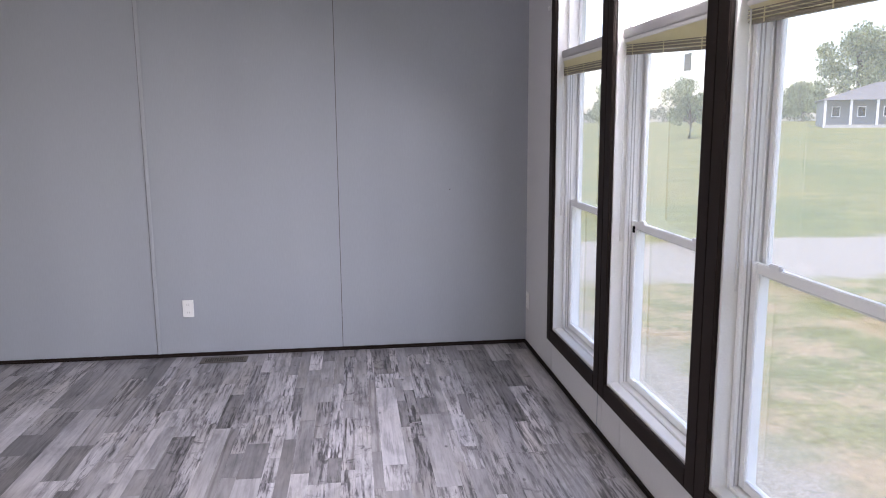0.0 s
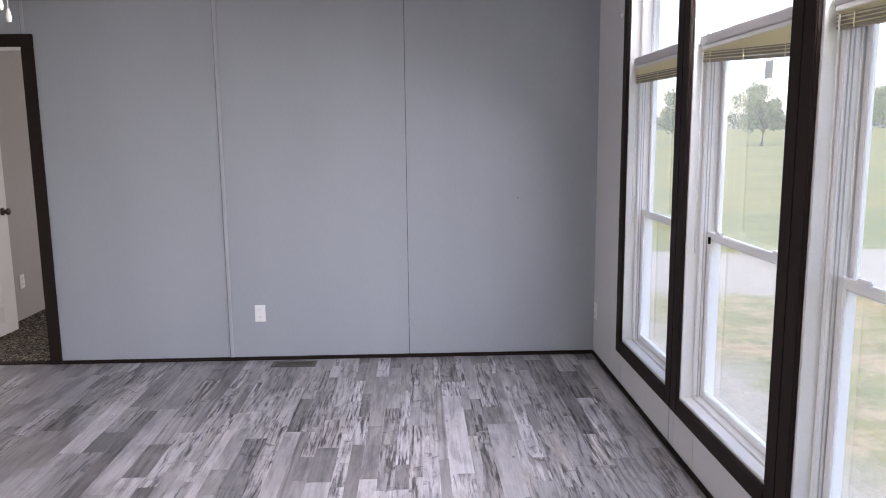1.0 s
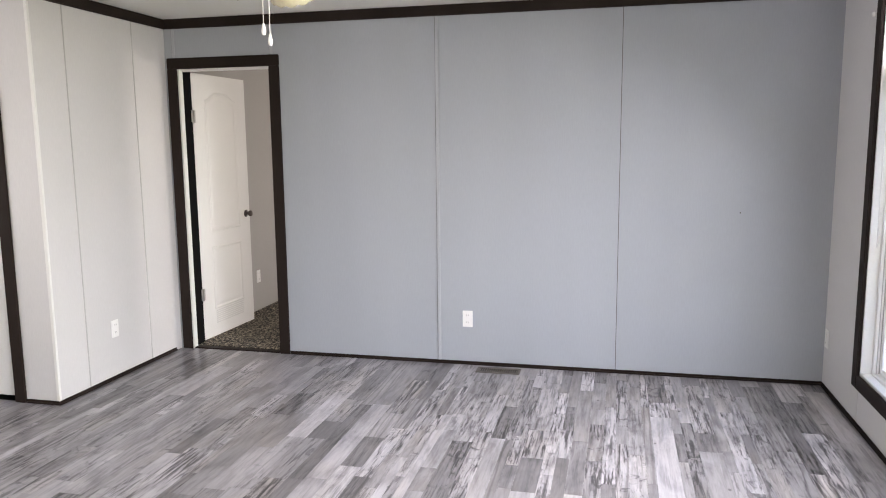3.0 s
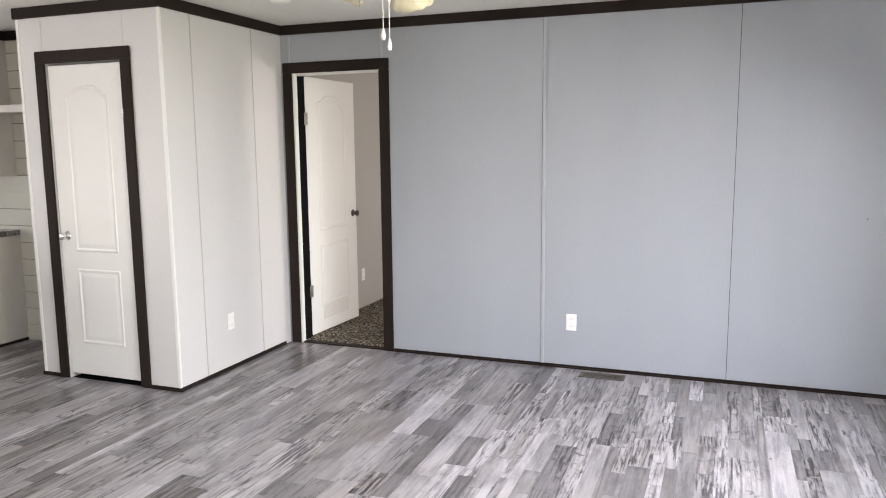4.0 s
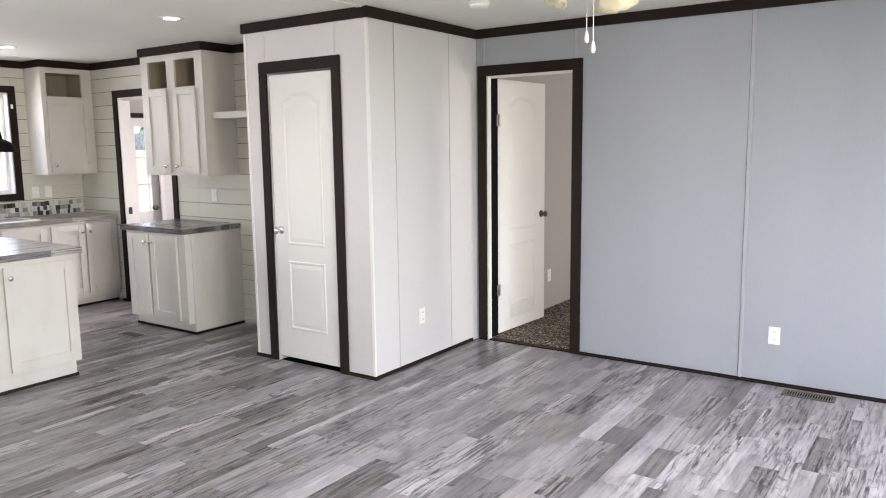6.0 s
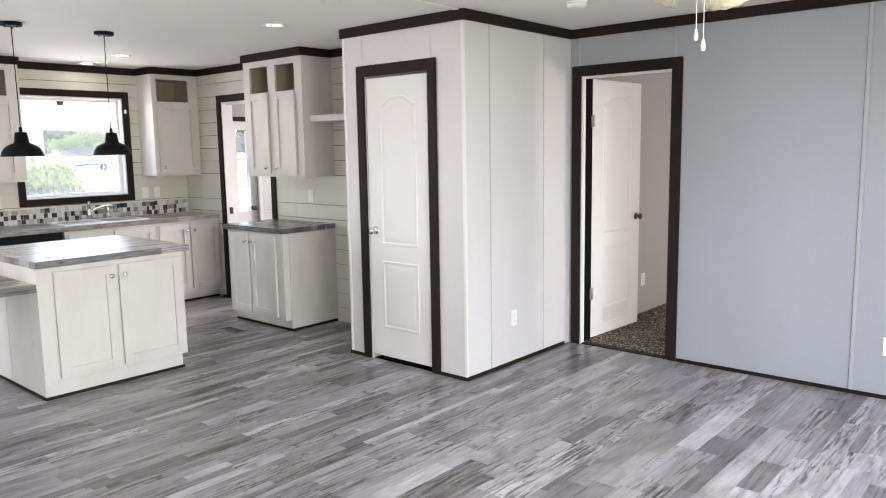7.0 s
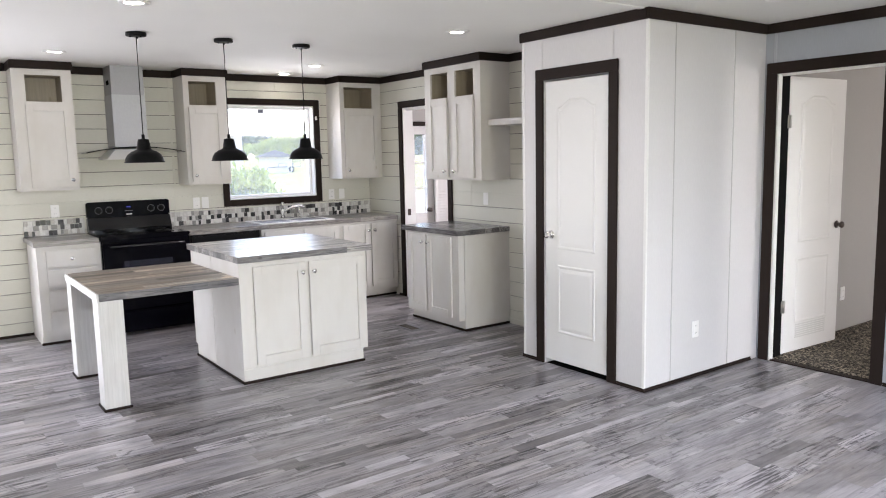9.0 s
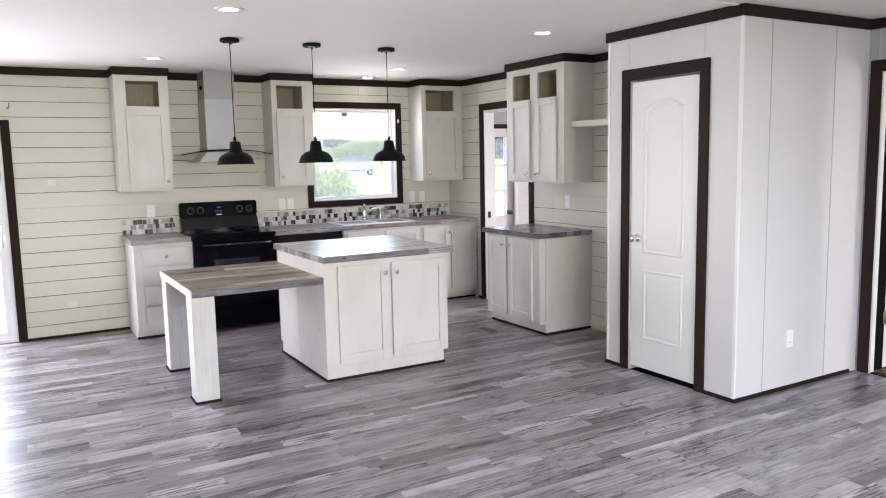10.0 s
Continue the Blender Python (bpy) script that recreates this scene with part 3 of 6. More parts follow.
def tube(points, r, seg=10):
    """A round bar along a line of points."""
    bm = bmesh.new()
    pts = [Vector(p) for p in points]
    rings = []
    for i, p in enumerate(pts):
        d = (pts[min(i + 1, len(pts) - 1)] - pts[max(i - 1, 0)]).normalized()
        side = d.cross(Vector((0, 0, 1)))
        side = side.normalized() if side.length > 1e-3 else Vector((1, 0, 0))
        up = side.cross(d).normalized()
        rr = r[i] if isinstance(r, (list, tuple)) else r
        rings.append([bm.verts.new(p + rr * (math.cos(2 * math.pi * k / seg) * side + math.sin(2 * math.pi * k / seg) * up)) for k in range(seg)])
    for a, b in zip(rings, rings[1:]):
        for k in range(seg):
            f = bm.faces.new((a[k], a[(k + 1) % seg], b[(k + 1) % seg], b[k]))
            f.smooth = True
    bm.faces.new(list(reversed(rings[0])))
    bm.faces.new(rings[-1])
    return bm


def wall(name, axis, face, back, u0, u1, z0, z1, holes, mat, label):
    """A wall along x or y between its two faces, with openings (u0, u1, z0, z1) right through it."""
    us = sorted({u0, u1, *[h[0] for h in holes], *[h[1] for h in holes]})
    zs = sorted({z0, z1, *[h[2] for h in holes], *[h[3] for h in holes]})
    us = [u for u in us if u0 <= u <= u1]
    zs = [z for z in zs if z0 <= z <= z1]
    bm = bmesh.new()

    def filled(i, j):
        if not (0 <= i < len(us) - 1 and 0 <= j < len(zs) - 1):
            return False
        cu, cz = (us[i] + us[i + 1]) / 2, (zs[j] + zs[j + 1]) / 2
        return not any(h[0] < cu < h[1] and h[2] < cz < h[3] for h in holes)

    def p(u, d, z):
        return bm.verts.new((u, d, z) if axis == 'x' else (d, u, z))

    for i in range(len(us) - 1):
        for j in range(len(zs) - 1):
            if not filled(i, j):
                continue
            a, b, c, d = us[i], us[i + 1], zs[j], zs[j + 1]
            for dd in (face, back):
                bm.faces.new([p(a, dd, c), p(b, dd, c), p(b, dd, d), p(a, dd, d)])
            if not filled(i - 1, j):
                bm.faces.new([p(a, face, c), p(a, back, c), p(a, back, d), p(a, face, d)])
            if not filled(i + 1, j):
                bm.faces.new([p(b, face, c), p(b, back, c), p(b, back, d), p(b, face, d)])
            if not filled(i, j - 1):
                bm.faces.new([p(a, face, c), p(b, face, c), p(b, back, c), p(a, back, c)])
            if not filled(i, j + 1):
                bm.faces.new([p(a, face, d), p(b, face, d), p(b, back, d), p(a, back, d)])
    bmesh.ops.remove_doubles(bm, verts=bm.verts, dist=1e-5)
    bmesh.ops.recalc_face_normals(bm, faces=bm.faces)
    return solid(name, bm, mat, label, "wall", kind="structure")


# ---- plan: origin in the corner of the grey wall (y = 0) and the window wall (x = 0) ----
C = 2.42                       # ceiling
W = -9.03                      # kitchen's far wall
N = -0.623                     # kitchen's side wall, with the utility doorway
S = -7.6                       # wall behind the camera
PX0, PX1, PY = -5.621, -4.481, -1.288   # pantry box
B_NORTH = 3.7                  # bedroom's far wall
CROWN = 2.351
EAST_WINDOWS = [(-1.512, -0.703), (-2.541, -1.667), (-3.56, -2.695)]
SILL_Z, HEAD_Z = 0.285, 2.36
KW = (-2.305, -1.311, 1.13, 2.112)      # kitchen window opening
SLIDER = (-6.96, -5.125, 0.0, 1.91)
UD = (-0.04, 0.335, 0.0, 1.905)           # outer door of the utility room

# walls
wall("wall_north", 'x', 0.0, 0.1, PX1, 0.0, 0, C, [(-4.375, -3.653, 0, 2.08)], mat_gray_wall, "smooth blue-grey accent wall of vertical wallboard panels")
# past the three windows, openings out of view; the last is invented for lamps
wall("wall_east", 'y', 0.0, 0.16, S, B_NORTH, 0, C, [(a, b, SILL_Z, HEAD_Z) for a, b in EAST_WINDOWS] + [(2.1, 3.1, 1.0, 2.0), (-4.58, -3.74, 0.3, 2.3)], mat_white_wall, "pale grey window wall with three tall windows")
wall("wall_pantry_side", 'y', PX1, PX1 - 0.1, PY, 0.0, 0, C, [], mat_white_wall, "pale wallboard side of the pantry")
wall("wall_bedroom_side", 'y', PX1, PX1 - 0.1, 0.0, B_NORTH, 0, C, [], mat_taupe, "taupe wallboard wall of the bedroom")
wall("wall_pantry_front", 'x', PY, PY + 0.1, PX0, PX1 - 0.1, 0, C, [(-5.395, -4.777, 0, 2.064)], mat_white_wall, "pale wallboard front of the pantry with its doorway")
wall("wall_pantry_kitchen", 'y', PX0, PX0 + 0.1, PY + 0.1, 1.9, 0, C, [], mat_white_wall, "pale wallboard wall between pantry and kitchen")
wall("wall_kitchen", 'x', N + 0.012, N + 0.11, W, PX0, 0, C, [(-8.284, -7.47, 0, 2.06)], mat_groove, "boarded kitchen wall with the utility doorway")
wall("wall_west", 'y', W - 0.012, W - 0.16, S, 1.9, 0, C, [KW, SLIDER, UD], mat_groove, "boarded kitchen wall with window and patio door")
# opening invented for the added lamp, out of view
wall("wall_south", 'x', S, S - 0.15, W - 0.16, 0.16, 0, C, [(-4.15, -2.25, 0.85, 2.05)], mat_white_wall, "plain pale wall")
wall("wall_bedroom", 'x', B_NORTH, B_NORTH + 0.15, PX1 - 0.1, 0.16, 0, C, [], mat_white_wall, "plain pale bedroom wall")
# the unseen opening is made up, for the fill lamp
wall("wall_utility", 'x', 1.9, 2.0, W - 0.16, PX0 + 0.1, 0, C, [(-7.6, -6.8, 0.95, 1.85)], mat_white_wall, "plain pale utility room wall")
for wx, nm in ((W - 0.008, "wall_utility_lining"),):
    wall(nm, 'y', wx, wx - 0.004, N + 0.11, 1.9, 0, C, [UD], mat_taupe, "plain taupe lining of the utility room")
wall("wall_utility_side", 'x', N + 0.112, N + 0.116, W, PX0, 0, C, [(-8.284, -7.47, 0, 2.06)], mat_white_wall, "plain pale back of the kitchen wall")
solid("ceiling", box(W - 0.16, 0.16, S - 0.15, B_NORTH + 0.15, C, C + 0.08), mat_ceiling, "flat white ceiling", "ceiling", kind="structure")
solid("roof", box(W - 0.45, 0.45, S - 0.4, B_NORTH + 0.4, C + 0.084, C + 0.2), mat_roof, "low grey roof with short eaves", "roof", kind="structure")
solid("foundation", box(W - 0.14, 0.14, S - 0.13, B_NORTH + 0.13, -0.72, -0.024), mat_concrete, "skirting under the raised house", "foundation", kind="structure")
solid("carpet", box(PX1, 0, 0.06, B_NORTH, -0.02, 0.012), mat_carpet, "brown speckled carpet of the bedroom", "carpet", kind="structure")
solid("threshold", box(-4.375, -3.653, 0.0, 0.06, -0.02, 0.008, 0.003), mat_espresso, "dark strip between planks and carpet", "threshold", kind="structure")


# seams and battens of the wallboard
def strip(name, bm, mat, label):
    return solid(name, bm, mat, label, "trim", kind="structure")


for x, z0 in ((-2.457, 0.02), (-3.645, 2.149), (-4.405, 2.149)):
    strip("batten", box(x - 0.013, x + 0.011, -0.007, 0.0, z0, CROWN, 0.0034), mat_batten_lit, "thin grey batten over a panel joint, paled for the light it catches")
    strip("seam", box(x - 0.0157, x - 0.0132, -0.0012, 0.0, z0, CROWN), mat_groove, "narrow shadow joint beside a batten")
strip("seam", box(-1.264, -1.26, -0.0015, 0.0, 0.02, CROWN), mat_groove, "narrow open joint between wall panels")
for y in (-1.02, -0.375):
    strip("seam", box(PX1, PX1 + 0.003, y - 0.0035, y + 0.0035, 0.02, CROWN), mat_seam, "faint joint in the pantry wallboard")
for x in (-5.424, -4.77):
    strip("batten", box(x - 0.012, x + 0.012, PY - 0.004, PY, 2.143, CROWN, 0.0015), mat_white_wall, "thin pale batten over the pantry door")
corner = box(PX1 - 0.016, PX1 + 0.004, PY - 0.004, PY, 0.02, CROWN, 0.001)
add_box(corner, PX1, PX1 + 0.004, PY, PY + 0.012, 0.02, CROWN, 0.001)
strip("corner_moulding", corner, mat_white, "white corner bead of the pantry")
strip("corner_moulding", box(PX0 - 0.004, PX0 + 0.02, PY - 0.004, PY, 0.02, CROWN, 0.001), mat_white, "white corner bead of the pantry")
for y in (-0.69, -1.54, -1.60, -1.85, -2.75):
    strip("seam", box(-0.002, 0.0, y - 0.003, y + 0.003, 0.02, 0.2), mat_white_wall if y != -1.54 else mat_gray_wall, "joint in the wallboard below the windows")
strip("ceiling_batten", box(PX1 - 0.06, PX1 - 0.015, S, PY - 0.02, C - 0.008, C, 0.002), mat_ceiling, "white joint strip across the ceiling")


def crown(x0, x1, y0, y1):
    strip("crown_moulding", box(x0, x1, y0, y1, CROWN, C - 0.0005, 0.004), mat_espresso, "dark espresso crown strip")


crown(PX1 + 0.019, 0, -0.018, 0)
crown(PX1, PX1 + 0.018, PY - 0.018, 0)
crown(PX0 - 0.018, PX1 - 0.0005, PY - 0.018, PY)
crown(PX0 - 0.018, PX0, PY + 0.0005, N - 0.02)
crown(-6.519, PX0 - 0.019, N - 0.018, N)
crown(W + 0.32, -7.388, N - 0.018, N)
crown(W, W + 0.018, S, -4.248)
crown(W, W + 0.018, -3.762, -3.449)
crown(W, W + 0.018, -3.161, -2.828)
crown(W, W + 0.018, -2.377, -1.158)


def base_strip(x0, x1, y0, y1):
    # two steps: a low toe and a thinner upright against the wall
    bm = box(x0, x1, y0, y1, 0, 0.011, 0.003)
    if x1 - x0 > y1 - y0:
        add_box(bm, x0, x1, y1 - 0.008, y1, 0.0112, 0.024, 0.002)
    elif x1 > -0.01:
        add_box(bm, x1 - 0.008, x1, y0, y1, 0.0112, 0.024, 0.002)
    else:
        add_box(bm, x0, x0 + 0.008, y0, y1, 0.0112, 0.024, 0.002)
    strip("baseboard", bm, mat_espresso, "low dark shoe moulding along the wall")


base_strip(-3.588, 0, -0.014, 0)
base_strip(-0.014, 0, S, -0.015)
base_strip(PX1, PX1 + 0.014, PY - 0.014, -0.08)
base_strip(PX0 - 0.014, -5.476, PY - 0.014, PY)
base_strip(-4.708, PX1 - 0.0005, PY - 0.014, PY)
base_strip(W, W + 0.014, -5.059, -4.2)
base_strip(W + 0.6, -8.356, N - 0.014, N)
strip("baseboard", box(-6.56, PX0 - 0.001, N - 0.012, N, 0, 0.05, 0.003), mat_shiplap, "cream base strip of the boarded wall")


# ---- doors ----
def casing(name, axis, d0, d1, u0, u1, top, w, label):
    """Dark frame round a doorway: two legs and a head."""
    t = thing(name, ((u0 + u1) / 2, d0, 0) if axis == 'x' else (d0, (u0 + u1) / 2, 0), label, "door frame", kind="structure")
    for a, b, z0, z1 in ((u0, u0 + w, 0, top - w), (u1 - w, u1, 0, top - w), (u0, u1, top - w, top)):
        bm = box(a, b, d0, d1, z0, z1, 0.004) if axis == 'x' else box(d0, d1, a, b, z0, z1, 0.004)
        part("casing", bm, mat_espresso, t)
    return t


casing("door_frame_bedroom", 'x', -0.016, 0.0, -4.462, -3.589, 2.147, 0.078, "dark espresso casing of the bedroom doorway")
casing("door_frame_pantry", 'x', PY - 0.016, PY, -5.475, -4.709, 2.141, 0.078, "dark espresso casing of the pantry door")
casing("door_frame_utility", 'x', N - 0.016, N, -8.355, -7.4, 2.13, 0.072, "dark espresso casing of the utility doorway")


def jambs(name, u0, u1, y0, y1, top, mat, label):
    t = thing(name, ((u0 + u1) / 2, y0, 0), label, "door jamb", kind="structure")
    for bm in (box(u0, u0 + 0.012, y0, y1, 0, top - 0.018), box(u1 - 0.018, u1, y0, y1, 0, top - 0.018), box(u0, u1, y0, y1, top - 0.018, top)):
        part("jamb", bm, mat, t)
    ym = (y0 + y1) / 2
    for bm in (box(u1 - 0.028, u1 - 0.018, ym - 0.02, ym + 0.015, 0, top - 0.028), box(u0 + 0.012, u1 - 0.018, ym - 0.02, ym + 0.015, top - 0.028, top - 0.018)):
        part("stop", bm, mat, t)
    return t


bj = jambs("door_jamb_bedroom", -4.386, -3.65, -0.0005, 0.106, 2.083, mat_white, "white jamb lining of the bedroom doorway")
# black strip stands in for the shade between jamb and open leaf
part("hinge_gap_shade", box(-4.376, -4.3715, 0.045, 0.15, 0.012, 2.062), mat_dark_gap, bj, "dark strip for the unlit gap at the hinges")
jambs("door_jamb_utility", -8.284, -7.47, N - 0.001, N + 0.122, 2.06, mat_white, "white jamb lining of the utility doorway")


def panel_outline(x0, x1, z0, z1, arch, inset):
    x0, x1, z0, z1 = x0 + inset, x1 - inset, z0 + inset, z1 - inset
    pts = [(x0, z0), (x1, z0)]
    n = 16 if arch else 1
    for i in range(n + 1):
        u = 1 - i / n
        rise = 0.0
        if arch:
            v = min(1.0, max(0.0, (0.5 - abs(u - 0.5)) / 0.36))
            rise = arch * (0.5 - 0.5 * math.cos(math.pi * v))
        pts.append((x0 + (x1 - x0) * u, z1 + rise))
    return pts


def moulded_panel(x0, x1, z0, z1, arch, y, out):
    """Pressed panel: a sunk bead and a raised field. out: -1 faces -y."""
    bm = bmesh.new()
    rings = []
    for inset, h in ((0.0, 0.0), (0.007, 0.005), (0.014, 0.0045), (0.024, 0.0005), (0.05, 0.0035)):
        rings.append([bm.verts.new((px, y + out * h, pz)) for px, pz in panel_outline(x0, x1, z0, z1, arch, inset)])
    for a, b in zip(rings, rings[1:]):
        for i in range(len(a)):
            j = (i + 1) % len(a)
            bm.faces.new((a[i], a[j], b[j], b[i]))
    bm.faces.new(rings[-1])
    if out > 0:
        bmesh.ops.reverse_faces(bm, faces=bm.faces)
    return bm


def knob(parent, x, z, y_front, y_back, mat, label):
    for y, d in ((y_front, -1), (y_back, 1)):
        prof = [(0.03, 0.0), (0.03, 0.004), (0.012, 0.008), (0.011, 0.024), (0.02, 0.03), (0.026, 0.042), (0.024, 0.052), (0.012, 0.058), (0.003, 0.059)]
        m = Matrix.Translation((x, y, z)) @ (pose(0, 0, 0, 90) if d < 0 else pose(0, 0, 0, -90))
        part("knob", lathe(prof, 20, m), mat, parent, label, True)


def panel_door(name, w, h, knob_mat, label, vent=False, hinge_y=0.0):
    """Moulded two-panel door leaf in its own axes: hinge at x = 0, face towards -y, thickness 35 mm."""
    t = thing(name, (0, 0, 0), label, "door", kind="structure")
    leaf = part("door_leaf", box(0, w, 0.0, 0.035, 0, h, 0.003), mat_white, t)
    mx = w * 0.205
    for y, out in ((-0.0002, -1), (0.0352, 1)):
        part("upper_panel", moulded_panel(mx, w - mx, 0.83, h - 0.185, 0.055, y, out), mat_white, leaf)
        part("lower_panel", moulded_panel(mx, w - mx, 0.215, 0.715, 0.0, y, out), mat_white, leaf)
    knob(leaf, w - 0.06, 0.93, 0.0, 0.035, knob_mat, "round metal door knob")
    for z in (0.36, h - 0.32):
        out = -1 if hinge_y <= 0 else 1
        bm = box(-0.02 if out < 0 else -0.006, 0.03 if out < 0 else 0.02, hinge_y, hinge_y + out * 0.003, z - 0.045, z + 0.045, 0.001)
        join(bm, lathe([(0.006, -0.047), (0.006, 0.047)], 10, Matrix.Translation((0.002, hinge_y + out * 0.008, z))))
        part("hinge", bm, mat_nickel, t, "satin metal hinge")
    if vent:
        bm = bmesh.new()
        for i in range(7):
            z = 0.1 + i * 0.016
            add_box(bm, mx + 0.02, w - mx - 0.02, -0.004, 0.0, z, z + 0.009)
        part("air_slot", bm, mat_vent_white, leaf, "small white louvred air vent")
    return t


bed_door = panel_door("door_bedroom", 0.735, 2.037, mat_bronze, "white two-panel interior door standing open into the bedroom", True)
bed_door.matrix_basis = pose(-4.368, 0.142, 0.022, 0, 0, 87.0)
pantry_door = panel_door("door_pantry", 0.605, 2.015, mat_chrome, "white two-panel pantry door, closed", False, 0.035)
# hinges on the corner side, knob towards the kitchen
pantry_door.matrix_basis = pose(-4.785, PY + 0.04, 0.035, 0, 0, 180)
# no sill: black strip and black floor carry the darkness behind the door
solid("door_gap_shade", box(-5.386, -4.787, PY + 0.008, PY + 0.099, 0.0005, 0.004, 0.001), mat_dark_gap, "dark strip for the shade in the gap under the pantry door", "door sill", kind="structure")
solid("pantry_floor", box(PX0 + 0.1, PX1 - 0.1, PY + 0.1, -0.3, -0.015, -0.002), mat_dark_gap, "floor inside the closed pantry, coloured black for want of light", "floor", kind="structure")


# ---- windows ----
def outlet(name, m, label, slots=True, group="outlets", cat="outlet"):
    """Cover plate in the xz plane facing -y."""
    t = thing(name, (0, 0, 0), label, cat, group)
    part("plate", box(-0.035, 0.035, -0.006, 0, -0.057, 0.057, 0.002), mat_plastic, t)
    if slots:
        for z in (-0.025, 0.025):
            face = part("socket", box(-0.017, 0.017, -0.009, -0.006, z - 0.014, z + 0.014, 0.002), mat_plastic, t)
            bm = box(-0.008, -0.005, -0.0095, -0.009, z - 0.004, z + 0.007)
            add_box(bm, 0.005, 0.008, -0.0095, -0.009, z - 0.004, z + 0.007)
            part("slot", bm, mat_slot, face)
    else:
        part("toggle", box(-0.012, 0.012, -0.01, -0.006, -0.03, 0.03, 0.002), mat_plastic, t)
    t.matrix_basis = m
    return t


out1 = outlet("wall_outlet", pose(-2.259, 0, 0.324), "white duplex outlet on the blue-grey wall")
copy_thing(out1, pose(0.0, -0.062, 0.313, 0, 0, -90))["label"] = "white duplex outlet beside the windows"
copy_thing(out1, pose(PX1, -0.756, 0.336, 0, 0, 90))["label"] = "white duplex outlet on the pantry wall"
copy_thing(out1, pose(PX1, 1.27, 0.325, 0, 0, 90))["label"] = "white duplex outlet on the bedroom wall"
for y, z in ((-3.945, 1.115), (-2.655, 1.118), (-1.125, 1.135)):
    copy_thing(out1, pose(W, y, z, 0, 0, 90))["label"] = "white duplex outlet above the mosaic backsplash"
sw = outlet("light_switch", pose(-6.88, N, 1.135), "white rocker switch on the boarded wall", False, "switches", "switch")
for y, z in ((-2.565, 1.118), (-0.995, 1.135)):
    copy_thing(sw, pose(W, y, z, 0, 0, 90))["label"] = "white rocker switch above the mosaic backsplash"


def frame_bars(bm, axis, d0, d1, u0, u1, z0, z1, w, bevel=0.003):
    """Four bars round an opening."""
    for a, b, c, d in ((u0, u0 + w, z0, z1), (u1 - w, u1, z0, z1), (u0 + w, u1 - w, z0, z0 + w), (u0 + w, u1 - w, z1 - w, z1)):
        if axis == 'y':
            add_box(bm, d0, d1, a, b, c, d, bevel)
        else:
            add_box(bm, a, b, d0, d1, c, d, bevel)
    return bm


def pane(parent, d, u0, u1, z0, z1, mat=None):
    # one sheet, facing the room
    bm = bmesh.new()
    inward = -1 if d > -4 else 1
    vs = [bm.verts.new((d, u, z)) for u, z in ((u0, z0), (u1, z0), (u1, z1), (u0, z1))]
    bm.faces.new(vs if inward > 0 else list(reversed(vs)))
    p = part("pane", bm, mat or mat_glass, parent, "clear glass")
    p.visible_shadow = False
    return p


TRANSOM = 1.886
# white vinyl with shade put into its colour, for unlit faces and grooves
mat_vinyl_shade = painted("shaded_vinyl", (0.5, 0.48, 0.48), 0.4, 0.04)


